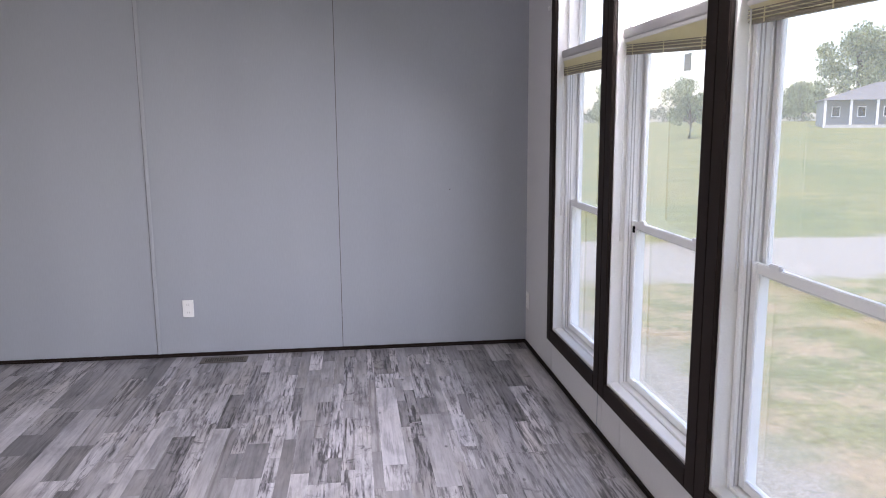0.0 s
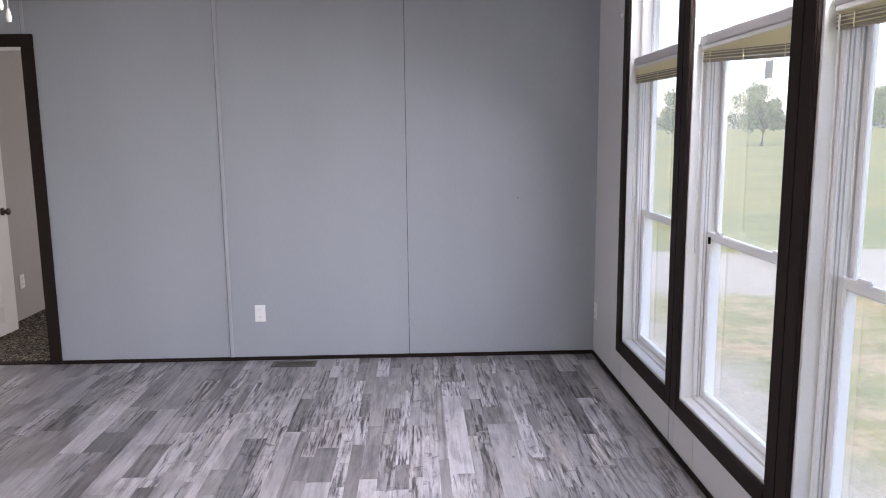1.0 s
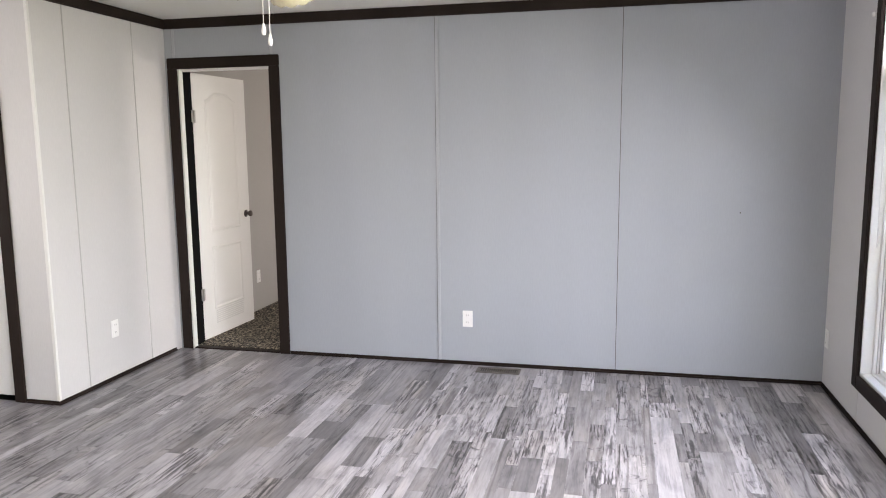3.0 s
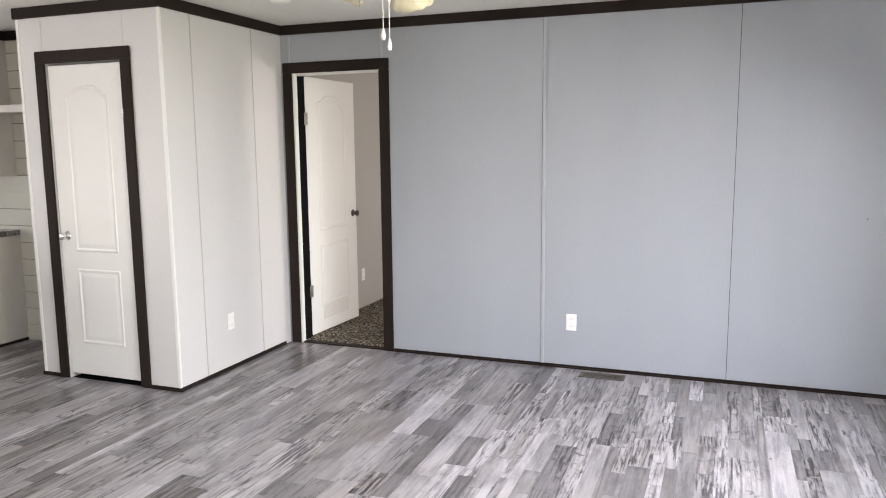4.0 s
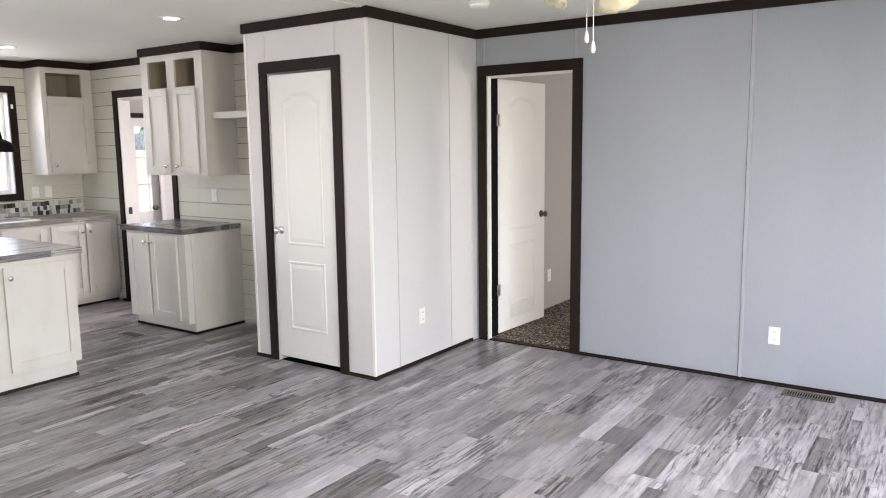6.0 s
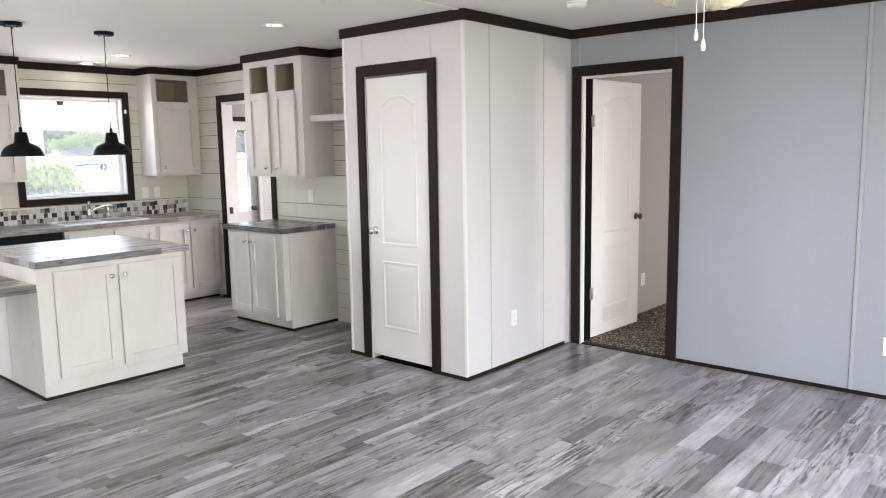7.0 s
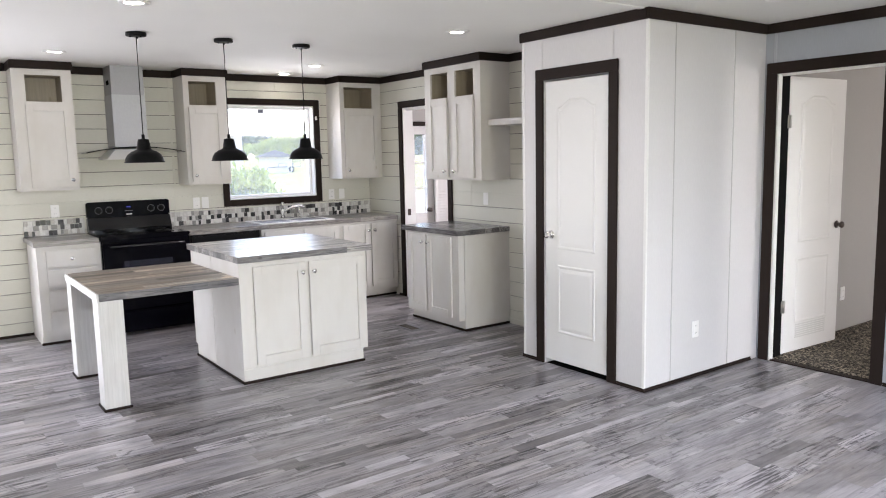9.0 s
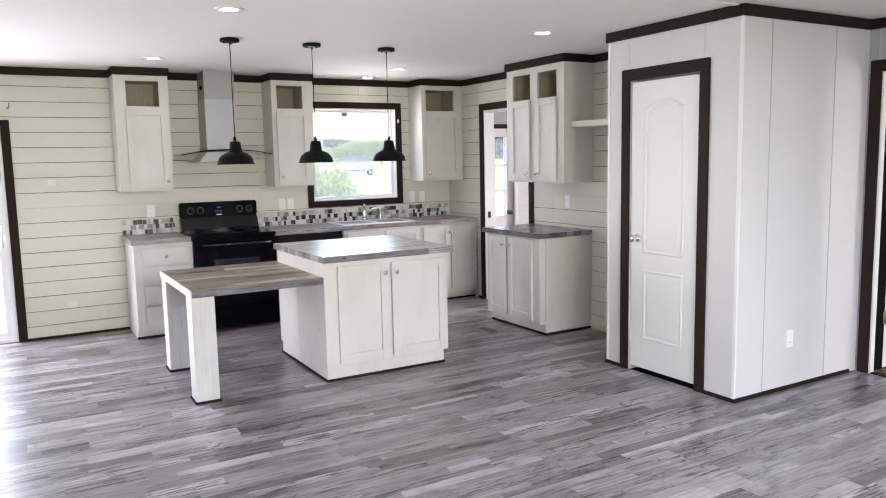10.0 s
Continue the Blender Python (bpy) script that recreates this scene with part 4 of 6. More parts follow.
def east_window(i, y0, y1):
    t = thing("window_%d" % i, (0, (y0 + y1) / 2, SILL_Z), "tall white vinyl single-hung window with transom and dark casing", "window", "east windows", "structure")
    # dark casing on the wall
    w = 0.077
    for a, b, c, d in ((y0 - w, y0, SILL_Z - w, HEAD_Z + 0.05), (y1, y1 + w, SILL_Z - w, HEAD_Z + 0.05), (y0, y1, SILL_Z - w, SILL_Z), (y0, y1, HEAD_Z, HEAD_Z + 0.05)):
        part("casing", box(-0.018, 0.0, a, b, c, d, 0.004), mat_espresso, t, "dark espresso casing")
    # lining of the opening
    bm = bmesh.new()
    add_box(bm, -0.001, 0.15, y0, y0 + 0.012, SILL_Z, HEAD_Z)
    add_box(bm, -0.001, 0.15, y1 - 0.012, y1, SILL_Z, HEAD_Z)
    add_box(bm, -0.001, 0.15, y0 + 0.012, y1 - 0.012, HEAD_Z - 0.012, HEAD_Z)
    part("jamb_lining", bm, mat_white, t)
    part("window_sill", box(-0.001, 0.051, y0 + 0.012, y1 - 0.012, SILL_Z, SILL_Z + 0.014, 0.003), mat_white, t)
    a, b = y0 + 0.012, y1 - 0.012
    outer = part("window_frame", frame_bars(bmesh.new(), 'y', 0.052, 0.145, a, b, SILL_Z + 0.0, TRANSOM, 0.024), mat_vinyl, t)
    part("track", frame_bars(bmesh.new(), 'y', 0.096, 0.104, a + 0.024, b - 0.024, SILL_Z + 0.024, TRANSOM - 0.024, 0.008), mat_vinyl, outer)
    # thin grey strips drawn for the shade in the track grooves
    for u in (a + 0.0235, b - 0.0265):
        for x in (0.064, 0.077):
            part("track_shade", box(x, x + 0.004, u, u + 0.003, SILL_Z + 0.024, TRANSOM - 0.024), mat_vinyl_shade, outer, "grey strip for the shade line of a track groove")
    part("transom_frame", frame_bars(bmesh.new(), 'y', 0.052, 0.145, a, b, TRANSOM + 0.002, HEAD_Z - 0.012, 0.03), mat_vinyl, t)
    part("transom_bar", box(0.02, 0.145, a, b, TRANSOM - 0.02, TRANSOM + 0.02, 0.004), mat_vinyl_shade, t, "mullion bar coloured grey for its unlit face")
    low, mid = SILL_Z + 0.026, 1.035
    sash = part("lower_sash", frame_bars(bmesh.new(), 'y', 0.08, 0.1, a + 0.026, b - 0.026, low, mid + 0.035, 0.032), mat_vinyl, t)
    pane(sash, 0.09, a + 0.05, b - 0.05, low + 0.03, mid + 0.01)
    lock = box(0.068, 0.082, b - 0.20, b - 0.14, mid + 0.035, mid + 0.05, 0.003)
    add_box(lock, 0.07, 0.085, a + 0.14, a + 0.2, mid + 0.035, mid + 0.05, 0.003)
    part("sash_lock", lock, mat_vinyl, sash)
    up = part("upper_sash", frame_bars(bmesh.new(), 'y', 0.112, 0.134, a + 0.026, b - 0.026, mid - 0.015, TRANSOM - 0.03, 0.026), mat_vinyl, t)
    pane(up, 0.122, a + 0.045, b - 0.045, mid, TRANSOM - 0.05)
    tr = part("transom_sash", frame_bars(bmesh.new(), 'y', 0.105, 0.13, a + 0.03, b - 0.03, TRANSOM + 0.03, HEAD_Z - 0.042, 0.022), mat_vinyl, t)
    pane(tr, 0.118, a + 0.045, b - 0.045, TRANSOM + 0.045, HEAD_Z - 0.055)
    return t


for i, (y0, y1) in enumerate(EAST_WINDOWS):
    east_window(i + 1, y0, y1)

mat_blind = painted("ivory_blind", (0.8, 0.74, 0.5), 0.5, 0.05)
mat_slat = painted("shaded_slat", (0.3, 0.265, 0.2), 0.5, 0.1)


def backlit(name, color):
    """Thin sheet that lets half of the light through."""
    m = painted(name, color, 0.5, 0.05)
    thin = m.node_tree.nodes.new("ShaderNodeBsdfTranslucent")
    thin.inputs[0].default_value = (*color, 1)
    both = m.node_tree.nodes.new("ShaderNodeMixShader")
    both.inputs[0].default_value = 0.5
    link(m, shader(m).outputs[0], both.inputs[1])
    link(m, thin.outputs[0], both.inputs[2])
    link(m, both.outputs[0], m.node_tree.nodes["Material Output"].inputs[0])
    return m


mat_fan = backlit("thin_ivory_slat", (0.86, 0.81, 0.6))
mat_label = painted("faded_blue_grey_label", (0.16, 0.17, 0.22), 0.6, 0.2)
mat_paper = backlit("thin_label_paper", (0.88, 0.88, 0.84))


def mini_blind(y0, y1, far_gap, near_gap, label):
    """Raised blind whose stack of slats hangs askew below its head rail."""
    a, b = y0 + 0.016, y1 - 0.014
    top = TRANSOM - 0.021
    t = thing("mini_blind", (0.045, (y0 + y1) / 2, TRANSOM - 0.02), label, "blind", "mini blinds")
    part("head_rail", box(0.026, 0.058, a, b, top - 0.016, top, 0.003), mat_plastic, t)

    def askew(bm):
        for v in bm.verts:
            v.co.z -= far_gap + (near_gap - far_gap) * (b - v.co.y) / (b - a)
        return bm

    n = 5
    for k in range(n):
        # loose slats fanned out between the rail and the stack
        bm = box(0.03 + 0.002 * k, 0.0312 + 0.002 * k, a + 0.004, b - 0.004, 0.0, 1.0)
        for v in bm.verts:
            u = (b - v.co.y) / (b - a)
            gap = far_gap + (near_gap - far_gap) * u
            v.co.z = top - 0.015 - gap * (k + v.co.z * 1.15) / n
        part("loose_slat", bm, mat_fan, t, "ivory slat hanging loose")
    for k in range(8):
        z = top - 0.017 - k * 0.0038
        part("slat", askew(box(0.028 + 0.001 * (k % 3), 0.056, a + 0.005 + 0.002 * (k % 2), b - 0.005, z - 0.0024, z)), mat_blind if k % 3 == 1 else mat_slat, t)
    zb = top - 0.048
    part("bottom_rail", askew(box(0.03, 0.054, a + 0.003, b - 0.003, zb - 0.011, zb, 0.003)), mat_slat, t)
    for u in (0.12, 0.5, 0.88):
        y = a + (b - a) * u
        part("ladder_cord", askew(box(0.0262, 0.0275, y - 0.003, y + 0.003, zb - 0.012, zb + 0.034)), mat_blind, t)
    part("tilt_wand", tube([(0.022, b - 0.035, TRANSOM - 0.05), (0.02, b - 0.04, 1.5), (0.02, b - 0.042, 0.98 if y0 < -1.5 else 1.2)], 0.0028, 8), mat_plastic, t, "clear plastic wand")
    return t


mini_blind(*EAST_WINDOWS[0], 0.036, 0.046, "ivory mini blind raised under its transom")
mini_blind(*EAST_WINDOWS[1], 0.008, 0.062, "ivory mini blind raised askew under its transom")
mini_blind(*EAST_WINDOWS[2], 0.01, 0.034, "ivory mini blind raised askew under its transom")
hook = box(-0.03, -0.018, -0.61, -0.59, 2.14, 2.165, 0.003)
solid("curtain_bracket", hook, mat_plastic, "small white curtain bracket on the window casing", "bracket", at=(-0.018, -0.6, 2.15))
solid("window_latch_tab", box(0.072, 0.0795, -1.75, -1.735, 1.02, 1.05, 0.001), mat_dark_gap, "small black latch on the window sash", "latch", at=(0.076, -1.742, 1.03))
solid("window_sticker", box(0.1185, 0.1195, -2.15, -2.09, 1.7, 1.765), mat_paper, "paper maker's label on the window pane", "sticker", at=(0.119, -2.12, 1.73))

# kitchen window
kw = thing("window_4", (W, (KW[0] + KW[1]) / 2, KW[2]), "white vinyl picture window over the sink in dark casing", "window", kind="structure")
cw = 0.066
for a, b, c, d in ((KW[0] - cw, KW[0], KW[2] - cw, KW[3] + cw), (KW[1], KW[1] + cw, KW[2] - cw, KW[3] + cw), (KW[0], KW[1], KW[2] - cw, KW[2]), (KW[0], KW[1], KW[3], KW[3] + cw)):
    part("casing", box(W, W + 0.018, a, b, c, d, 0.004), mat_espresso, kw, "dark espresso casing")
bm = bmesh.new()
add_box(bm, W - 0.15, W + 0.001, KW[0], KW[0] + 0.012, KW[2], KW[3])
add_box(bm, W - 0.15, W + 0.001, KW[1] - 0.012, KW[1], KW[2], KW[3])
add_box(bm, W - 0.15, W + 0.001, KW[0] + 0.012, KW[1] - 0.012, KW[3] - 0.012, KW[3])
add_box(bm, W - 0.15, W + 0.001, KW[0] + 0.012, KW[1] - 0.012, KW[2], KW[2] + 0.012)
part("jamb_lining", bm, mat_white, kw)
part("window_frame", frame_bars(bmesh.new(), 'y', W - 0.14, W - 0.08, KW[0] + 0.012, KW[1] - 0.012, KW[2] + 0.012, KW[3] - 0.012, 0.028), mat_vinyl, kw)
pane(kw, W - 0.11, KW[0] + 0.03, KW[1] - 0.03, KW[2] + 0.03, KW[3] - 0.03, mat_glass_veiled)
solid("window_sticker", box(W - 0.1055, W - 0.1045, -1.915, -1.845, 2.03, 2.085), mat_label, "small grey maker's label on the kitchen window", "sticker", at=(W - 0.105, -1.88, 2.05))
solid("curtain_bracket", box(W + 0.018, W + 0.032, KW[1] + 0.01, KW[1] + 0.03, 1.96, 2.0, 0.003), mat_plastic, "small white curtain bracket on the kitchen window casing", "bracket", at=(W + 0.02, KW[1] + 0.02, 1.98))

# patio door
sd = thing("door_patio", (W, (SLIDER[0] + SLIDER[1]) / 2, 0), "white sliding glass patio door in dark casing", "patio door", kind="structure")
for a, b, c, d in ((SLIDER[0] - 0.07, SLIDER[0], 0, SLIDER[3]), (SLIDER[1], SLIDER[1] + 0.07, 0, SLIDER[3]), (SLIDER[0] - 0.07, SLIDER[1] + 0.07, SLIDER[3], SLIDER[3] + 0.055)):
    part("casing", box(W, W + 0.018, a, b, c, d, 0.004), mat_espresso, sd, "dark espresso casing")
part("door_frame", frame_bars(bmesh.new(), 'y', W - 0.14, W - 0.03, SLIDER[0], SLIDER[1], 0.0, SLIDER[3], 0.03), mat_vinyl, sd)
ym = (SLIDER[0] + SLIDER[1]) / 2
for k, (a, b, d) in enumerate(((SLIDER[0] + 0.03, ym + 0.03, W - 0.11), (ym - 0.03, SLIDER[1] - 0.03, W - 0.07))):
    sash = part("sash", frame_bars(bmesh.new(), 'y', d - 0.016, d + 0.016, a, b, 0.03, SLIDER[3] - 0.03, 0.06), mat_vinyl, sd)
    pane(sash, d, a + 0.05, b - 0.05, 0.08, SLIDER[3] - 0.08)
hb = tube([(W - 0.05, SLIDER[1] - 0.06, 0.86), (W - 0.012, SLIDER[1] - 0.06, 0.88), (W - 0.006, SLIDER[1] - 0.062, 0.96), (W - 0.012, SLIDER[1] - 0.06, 1.04), (W - 0.05, SLIDER[1] - 0.06, 1.06)], 0.009)
part("pull_handle", hb, mat_plastic, sd, "white pull handle")

# outer door and louvred door of the utility room
ud = thing("door_utility", (W, UD[0], 0), "white outer door with divided glass in the utility room", "door", kind="structure")
part("casing", box(W, W + 0.016, UD[0] - 0.06, UD[1] + 0.03, UD[3], UD[3] + 0.05, 0.003), mat_espresso, ud, "dark espresso head casing")
leaf = part("door_leaf", frame_bars(bmesh.new(), 'y', W - 0.09, W - 0.05, UD[0], UD[1], 0.0, UD[3], 0.1), mat_white, ud)
part("lower_panel", box(W - 0.085, W - 0.055, UD[0] + 0.1, UD[1] - 0.06, 0.1, 0.84, 0.003), mat_white, leaf)
pane(leaf, W - 0.07, UD[0] + 0.1, UD[1] - 0.1, 0.84, 1.78, mat_glass_veiled)
for z in (1.151, 1.458):
    part("glazing_bar", box(W - 0.08, W - 0.05, UD[0] + 0.1, UD[1] - 0.1, z - 0.01, z + 0.01, 0.002), mat_white, leaf)
part("glazing_bar", box(W - 0.08, W - 0.05, 0.198, 0.21, 0.84, 1.8, 0.002), mat_white, leaf)
part("knob", lathe([(0.028, 0), (0.026, 0.006), (0.012, 0.01), (0.012, 0.03), (0.027, 0.04), (0.024, 0.058), (0.004, 0.062)], 16, Matrix.Translation((W - 0.05, 0.25, 0.875)) @ pose(0, 0, 0, 0, 90)), mat_bronze, leaf, "dark bronze knob", True)
solid("strike_plate", box(-8.272, -8.2695, N + 0.03, N + 0.07, 0.9, 0.97), mat_bronze, "dark strike plate on the utility door jamb", "strike plate", at=(-8.271, N + 0.05, 0.93))
solid("wall_patch", box(W, W + 0.0012, -4.715, -4.635, 0.262, 0.325, 0.0005), mat_patch, "smooth filler patch low on the boarded wall", "wall patch", at=(W, -4.675, 0.27))
solid("wall_patch", box(W, W + 0.0012, -4.8, -4.735, 1.385, 1.44, 0.0005), mat_patch, "smooth filler patch over a joint in the boarding", "wall patch", at=(W, -4.77, 1.4))
solid("wall_hook", tube([(W + 0.001, -5.045, 2.1), (W + 0.012, -5.045, 2.105), (W + 0.014, -5.045, 2.075), (W + 0.012, -5.055, 2.06), (W + 0.008, -5.065, 2.068)], 0.004, 8), mat_bronze, "small metal hook in the boarded wall", "hook", at=(W, -5.05, 2.08))
lv = thing("louvred_door", (W + 0.02, 0.4, 0), "white louvred closet door in the utility room", "door", kind="structure")
part("frame", frame_bars(bmesh.new(), 'y', W, W + 0.03, 0.3, 0.75, 0.02, 1.95, 0.045), mat_white, lv)
for k in range(52):
    z = 0.07 + k * 0.0355
    bm = box(-0.02, 0.02, 0.345, 0.705, -0.003, 0.003)
    bmesh.ops.transform(bm, matrix=Matrix.Translation((W + 0.016, 0, z + 0.012)) @ pose(0, 0, 0, 0, 58), verts=bm.verts)
    part("slat", bm, mat_white, lv)


# ---- kitchen ----
def shaker_door(bm, x0, x1, z0, z1, y=0.0, rail=0.058, t=0.019):
    """Door frame facing -y: stiles and rails."""
    for a, b, c, d in ((x0, x0 + rail, z0, z1), (x1 - rail, x1, z0, z1), (x0 + rail, x1 - rail, z0, z0 + rail), (x0 + rail, x1 - rail, z1 - rail, z1)):
        add_box(bm, a, b, y - t, y, c, d, 0.002)
    return bm


KNOB = [(0.008, 0.0), (0.007, 0.012), (0.015, 0.018), (0.0175, 0.025), (0.014, 0.031), (0.004, 0.034)]


def pull(parent, x, z, y):
    part("knob", lathe(KNOB, 14, Matrix.Translation((x, y, z)) @ pose(0, 0, 0, 90)), mat_chrome, parent, "small round chrome knob", True)


def cabinet(name, w, depth, z0, z1, doors, label, toe=0.0, drawers=(), cubbies=(), group="", knob_high=True, plinth=None):
    """A cabinet in its own axes: width along x from 0, face at y = 0 looking to -y, back at y = depth.
    doors: (x0, x1, z0, z1, knob side); drawers: (x0, x1, z0, z1, has knob); cubbies: open boxes (x0, x1, z0, z1)."""
    t = thing(name, (0, 0, 0), label, "cabinet", group)
    body = bmesh.new()
    base = z0 + toe
    # carcass as panels, so that open cubbies have depth
    add_box(body, 0, 0.016, 0.019, depth, base, z1)
    add_box(body, w - 0.016, w, 0.019, depth, base, z1)
    add_box(body, 0.016, w - 0.016, depth - 0.006, depth, base, z1)
    add_box(body, 0.016, w - 0.016, 0.019, depth - 0.006, z1 - 0.016, z1)
    add_box(body, 0.016, w - 0.016, 0.019, depth - 0.006, base, base + 0.016)
    part("body", body, mat_cabinet, t)
    # face frame with holes for the cubbies
    xs = sorted({0.0, w, *[c[0] for c in cubbies], *[c[1] for c in cubbies]})
    zs = sorted({base, z1, *[c[2] for c in cubbies], *[c[3] for c in cubbies]})
    ff = bmesh.new()
    for i in range(len(xs) - 1):
        for j in range(len(zs) - 1):
            cx, cz = (xs[i] + xs[i + 1]) / 2, (zs[j] + zs[j + 1]) / 2
            if any(c[0] < cx < c[1] and c[2] < cz < c[3] for c in cubbies):
                continue
            add_box(ff, xs[i], xs[i + 1], 0.0, 0.019, zs[j], zs[j + 1])
    part("face_frame", ff, mat_cabinet, t)
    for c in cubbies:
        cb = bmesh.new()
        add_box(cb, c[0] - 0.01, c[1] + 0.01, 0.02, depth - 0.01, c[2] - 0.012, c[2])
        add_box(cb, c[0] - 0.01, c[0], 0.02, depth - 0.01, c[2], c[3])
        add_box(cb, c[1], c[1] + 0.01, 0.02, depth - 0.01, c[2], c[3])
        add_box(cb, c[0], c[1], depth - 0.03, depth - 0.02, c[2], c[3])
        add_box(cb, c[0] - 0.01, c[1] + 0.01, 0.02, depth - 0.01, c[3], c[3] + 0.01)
        part("open_cubby", cb, mat_cabinet_in, t, "open box with a darker brown lining")
    for x0, x1, a, b, side in doors:
        d = part("cabinet_door", shaker_door(bmesh.new(), x0, x1, a, b, -0.005), mat_cabinet, t)
        r = 0.058
        part("door_panel", box(x0 + r + 0.0008, x1 - r - 0.0008, -0.011, -0.006, a + r + 0.0008, b - r - 0.0008), mat_cabinet, d)
        kx = x1 - 0.03 if side == 'r' else x0 + 0.03
        kz = b - 0.07 if knob_high else a + 0.06
        pull(d, kx, kz, -0.024)
    for x0, x1, a, b, has in drawers:
        bm = box(x0, x1, -0.024, -0.005, a, b, 0.003)
        d = part("drawer_front", bm, mat_cabinet, t)
        if has:
            pull(d, (x0 + x1) / 2, (a + b) / 2, -0.024)
    if plinth:
        part("toe_kick", box(*plinth, z0, base - 0.0005), mat_cabinet, t)
    elif toe:
        part("toe_kick", box(0.0, w, 0.06, depth, z0, base - 0.0005), mat_cabinet, t)
        part("shoe_moulding", box(-0.008, w + 0.008, 0.05, 0.06, z0, z0 + 0.022, 0.003), mat_espresso, t, "dark shoe moulding")
    return t


UPZ0, UPZ1 = 1.313, CROWN
BX = W + 0.575      # face of the base cabinets
UX = W + 0.31       # face of the upper cabinets


def upper(y0, y1, side, label):
    w = y1 - y0
    dx0, dx1 = (0.085, w - 0.025) if side == 'r' else (0.04, w - 0.05)
    t = cabinet("upper_cabinet", w, 0.308, UPZ0, UPZ1, [(dx0, dx1, UPZ0 + 0.03, 2.055, side)], label, cubbies=[(dx0 + 0.014, dx1 - 0.058, 2.077, 2.301)], group="upper cabinets", knob_high=False)
    t.matrix_basis = pose(UX, y0, 0, 0, 0, 90)
    c = box(-0.012, w + 0.012, -0.02, 0.31, CROWN + 0.0005, C - 0.0005, 0.004)
    part("crown", c, mat_espresso, t, "dark espresso crown strip")
    return t


upper(-4.235, -3.775, 'r', "whitewashed wall cabinet with open cubby next to the hood")
upper(-2.815, -2.39, 'l', "whitewashed wall cabinet with one door beside the window")
upper(-1.145, N - 0.005, 'l', "whitewashed wall cabinet with one door in the corner")


def top_slab(name, x0, x1, y0, y1, z0, z1, mat, label, cat="countertop"):
    """A laminate slab with softly rounded edges."""
    bm = box(x0, x1, y0, y1, z0, z1, 0.003)
    return solid(name, bm, mat, label, cat, at=((x0 + x1) / 2, (y0 + y1) / 2, z0))


# left base with four drawers
w = 0.51
dl = cabinet("drawer_cabinet", w, 0.56, 0.0, 0.852, [], "whitewashed base cabinet with four drawers beside the range", toe=0.085,
             drawers=[(0.07, w - 0.05, 0.672, 0.815, True), (0.07, w - 0.05, 0.5, 0.65, False), (0.07, w - 0.05, 0.32, 0.475, False), (0.07, w - 0.05, 0.135, 0.295, False)])
dl.matrix_basis = pose(BX, -4.2, 0, 0, 0, 90)
top_slab("countertop", W, BX + 0.03, -4.222, -3.71, 0.855, 0.897, mat_counter, "grey timber-print laminate countertop beside the range")
# sink run
runs = [(-2.215, -1.33, "whitewashed sink base cabinet with two doors", [(0.03, 0.435), (0.455, 0.86)]),
        (-1.33, N - 0.002, "whitewashed corner base cabinet with two doors", [(0.02, 0.345), (0.365, 0.69)])]
for y0, y1, lab, dd in runs:
    t = cabinet("base_cabinet", y1 - y0, 0.56, 0.0, 0.852, [(dd[0][0], dd[0][1], 0.14, 0.825, 'r'), (dd[1][0], dd[1][1], 0.14, 0.825, 'l')], lab, toe=0.085, group="base cabinets")
    t.matrix_basis = pose(BX, y0, 0, 0, 0, 90)
top_slab("countertop", W, BX + 0.03, -2.928, N - 0.001, 0.855, 0.897, mat_counter, "grey timber-print laminate countertop with the sink")

# dishwasher
dw = thing("dishwasher", (BX, -2.55, 0), "black built-in dishwasher under the counter", "dishwasher")
part("body", box(W + 0.03, BX - 0.01, -2.91, -2.23, 0.09, 0.85), mat_black, dw)
part("door", box(BX - 0.01, BX + 0.022, -2.9, -2.245, 0.11, 0.735, 0.006), mat_black_gloss, dw)
part("control_panel", box(BX - 0.01, BX + 0.03, -2.9, -2.245, 0.74, 0.845, 0.008), mat_black, dw)
part("handle_recess", box(BX + 0.03, BX + 0.034, -2.7, -2.4, 0.77, 0.785, 0.002), mat_black_gloss, dw)
part("toe_panel", box(BX - 0.07, BX - 0.05, -2.91, -2.23, 0.0, 0.09), mat_black, dw)

# range
RY0, RY1 = -3.7, -2.94
RF = W + 0.665
rg = thing("electric_range", ((W + RF) / 2, (RY0 + RY1) / 2, 0), "black freestanding electric range with coil burners", "stove")
part("body", box(W + 0.03, RF - 0.045, RY0, RY1, 0.03, 0.875, 0.004), mat_black_gloss, rg)
top = part("cooktop", box(W + 0.03, RF, RY0 - 0.002, RY1 + 0.002, 0.876, 0.905, 0.008), mat_black_gloss, rg)
for bx, by, r in ((RF - 0.17, RY0 + 0.19, 0.1), (RF - 0.17, RY1 - 0.19, 0.075), (RF - 0.42, RY0 + 0.19, 0.075), (RF - 0.42, RY1 - 0.19, 0.1)):
    b = part("burner", lathe([(r + 0.018, 0.9055), (r + 0.018, 0.91), (r + 0.008, 0.911), (r, 0.907)], 24, Matrix.Translation((bx, by, 0)), True), mat_black_gloss, top, "black enamel drip pan")
    pts = [(bx + rr * math.cos(a), by + rr * math.sin(a), 0.916) for k in range(73) for a in (k * math.pi / 9,) for rr in (0.02 + (r - 0.025) * k / 72,)]
    part("coil", tube(pts, 0.0045, 6), mat_black, b, "black coil element")
bg = bmesh.new()
add_box(bg, W + 0.02, W + 0.075, RY0 + 0.004, RY1 - 0.004, 1.031, 1.18, 0.01)
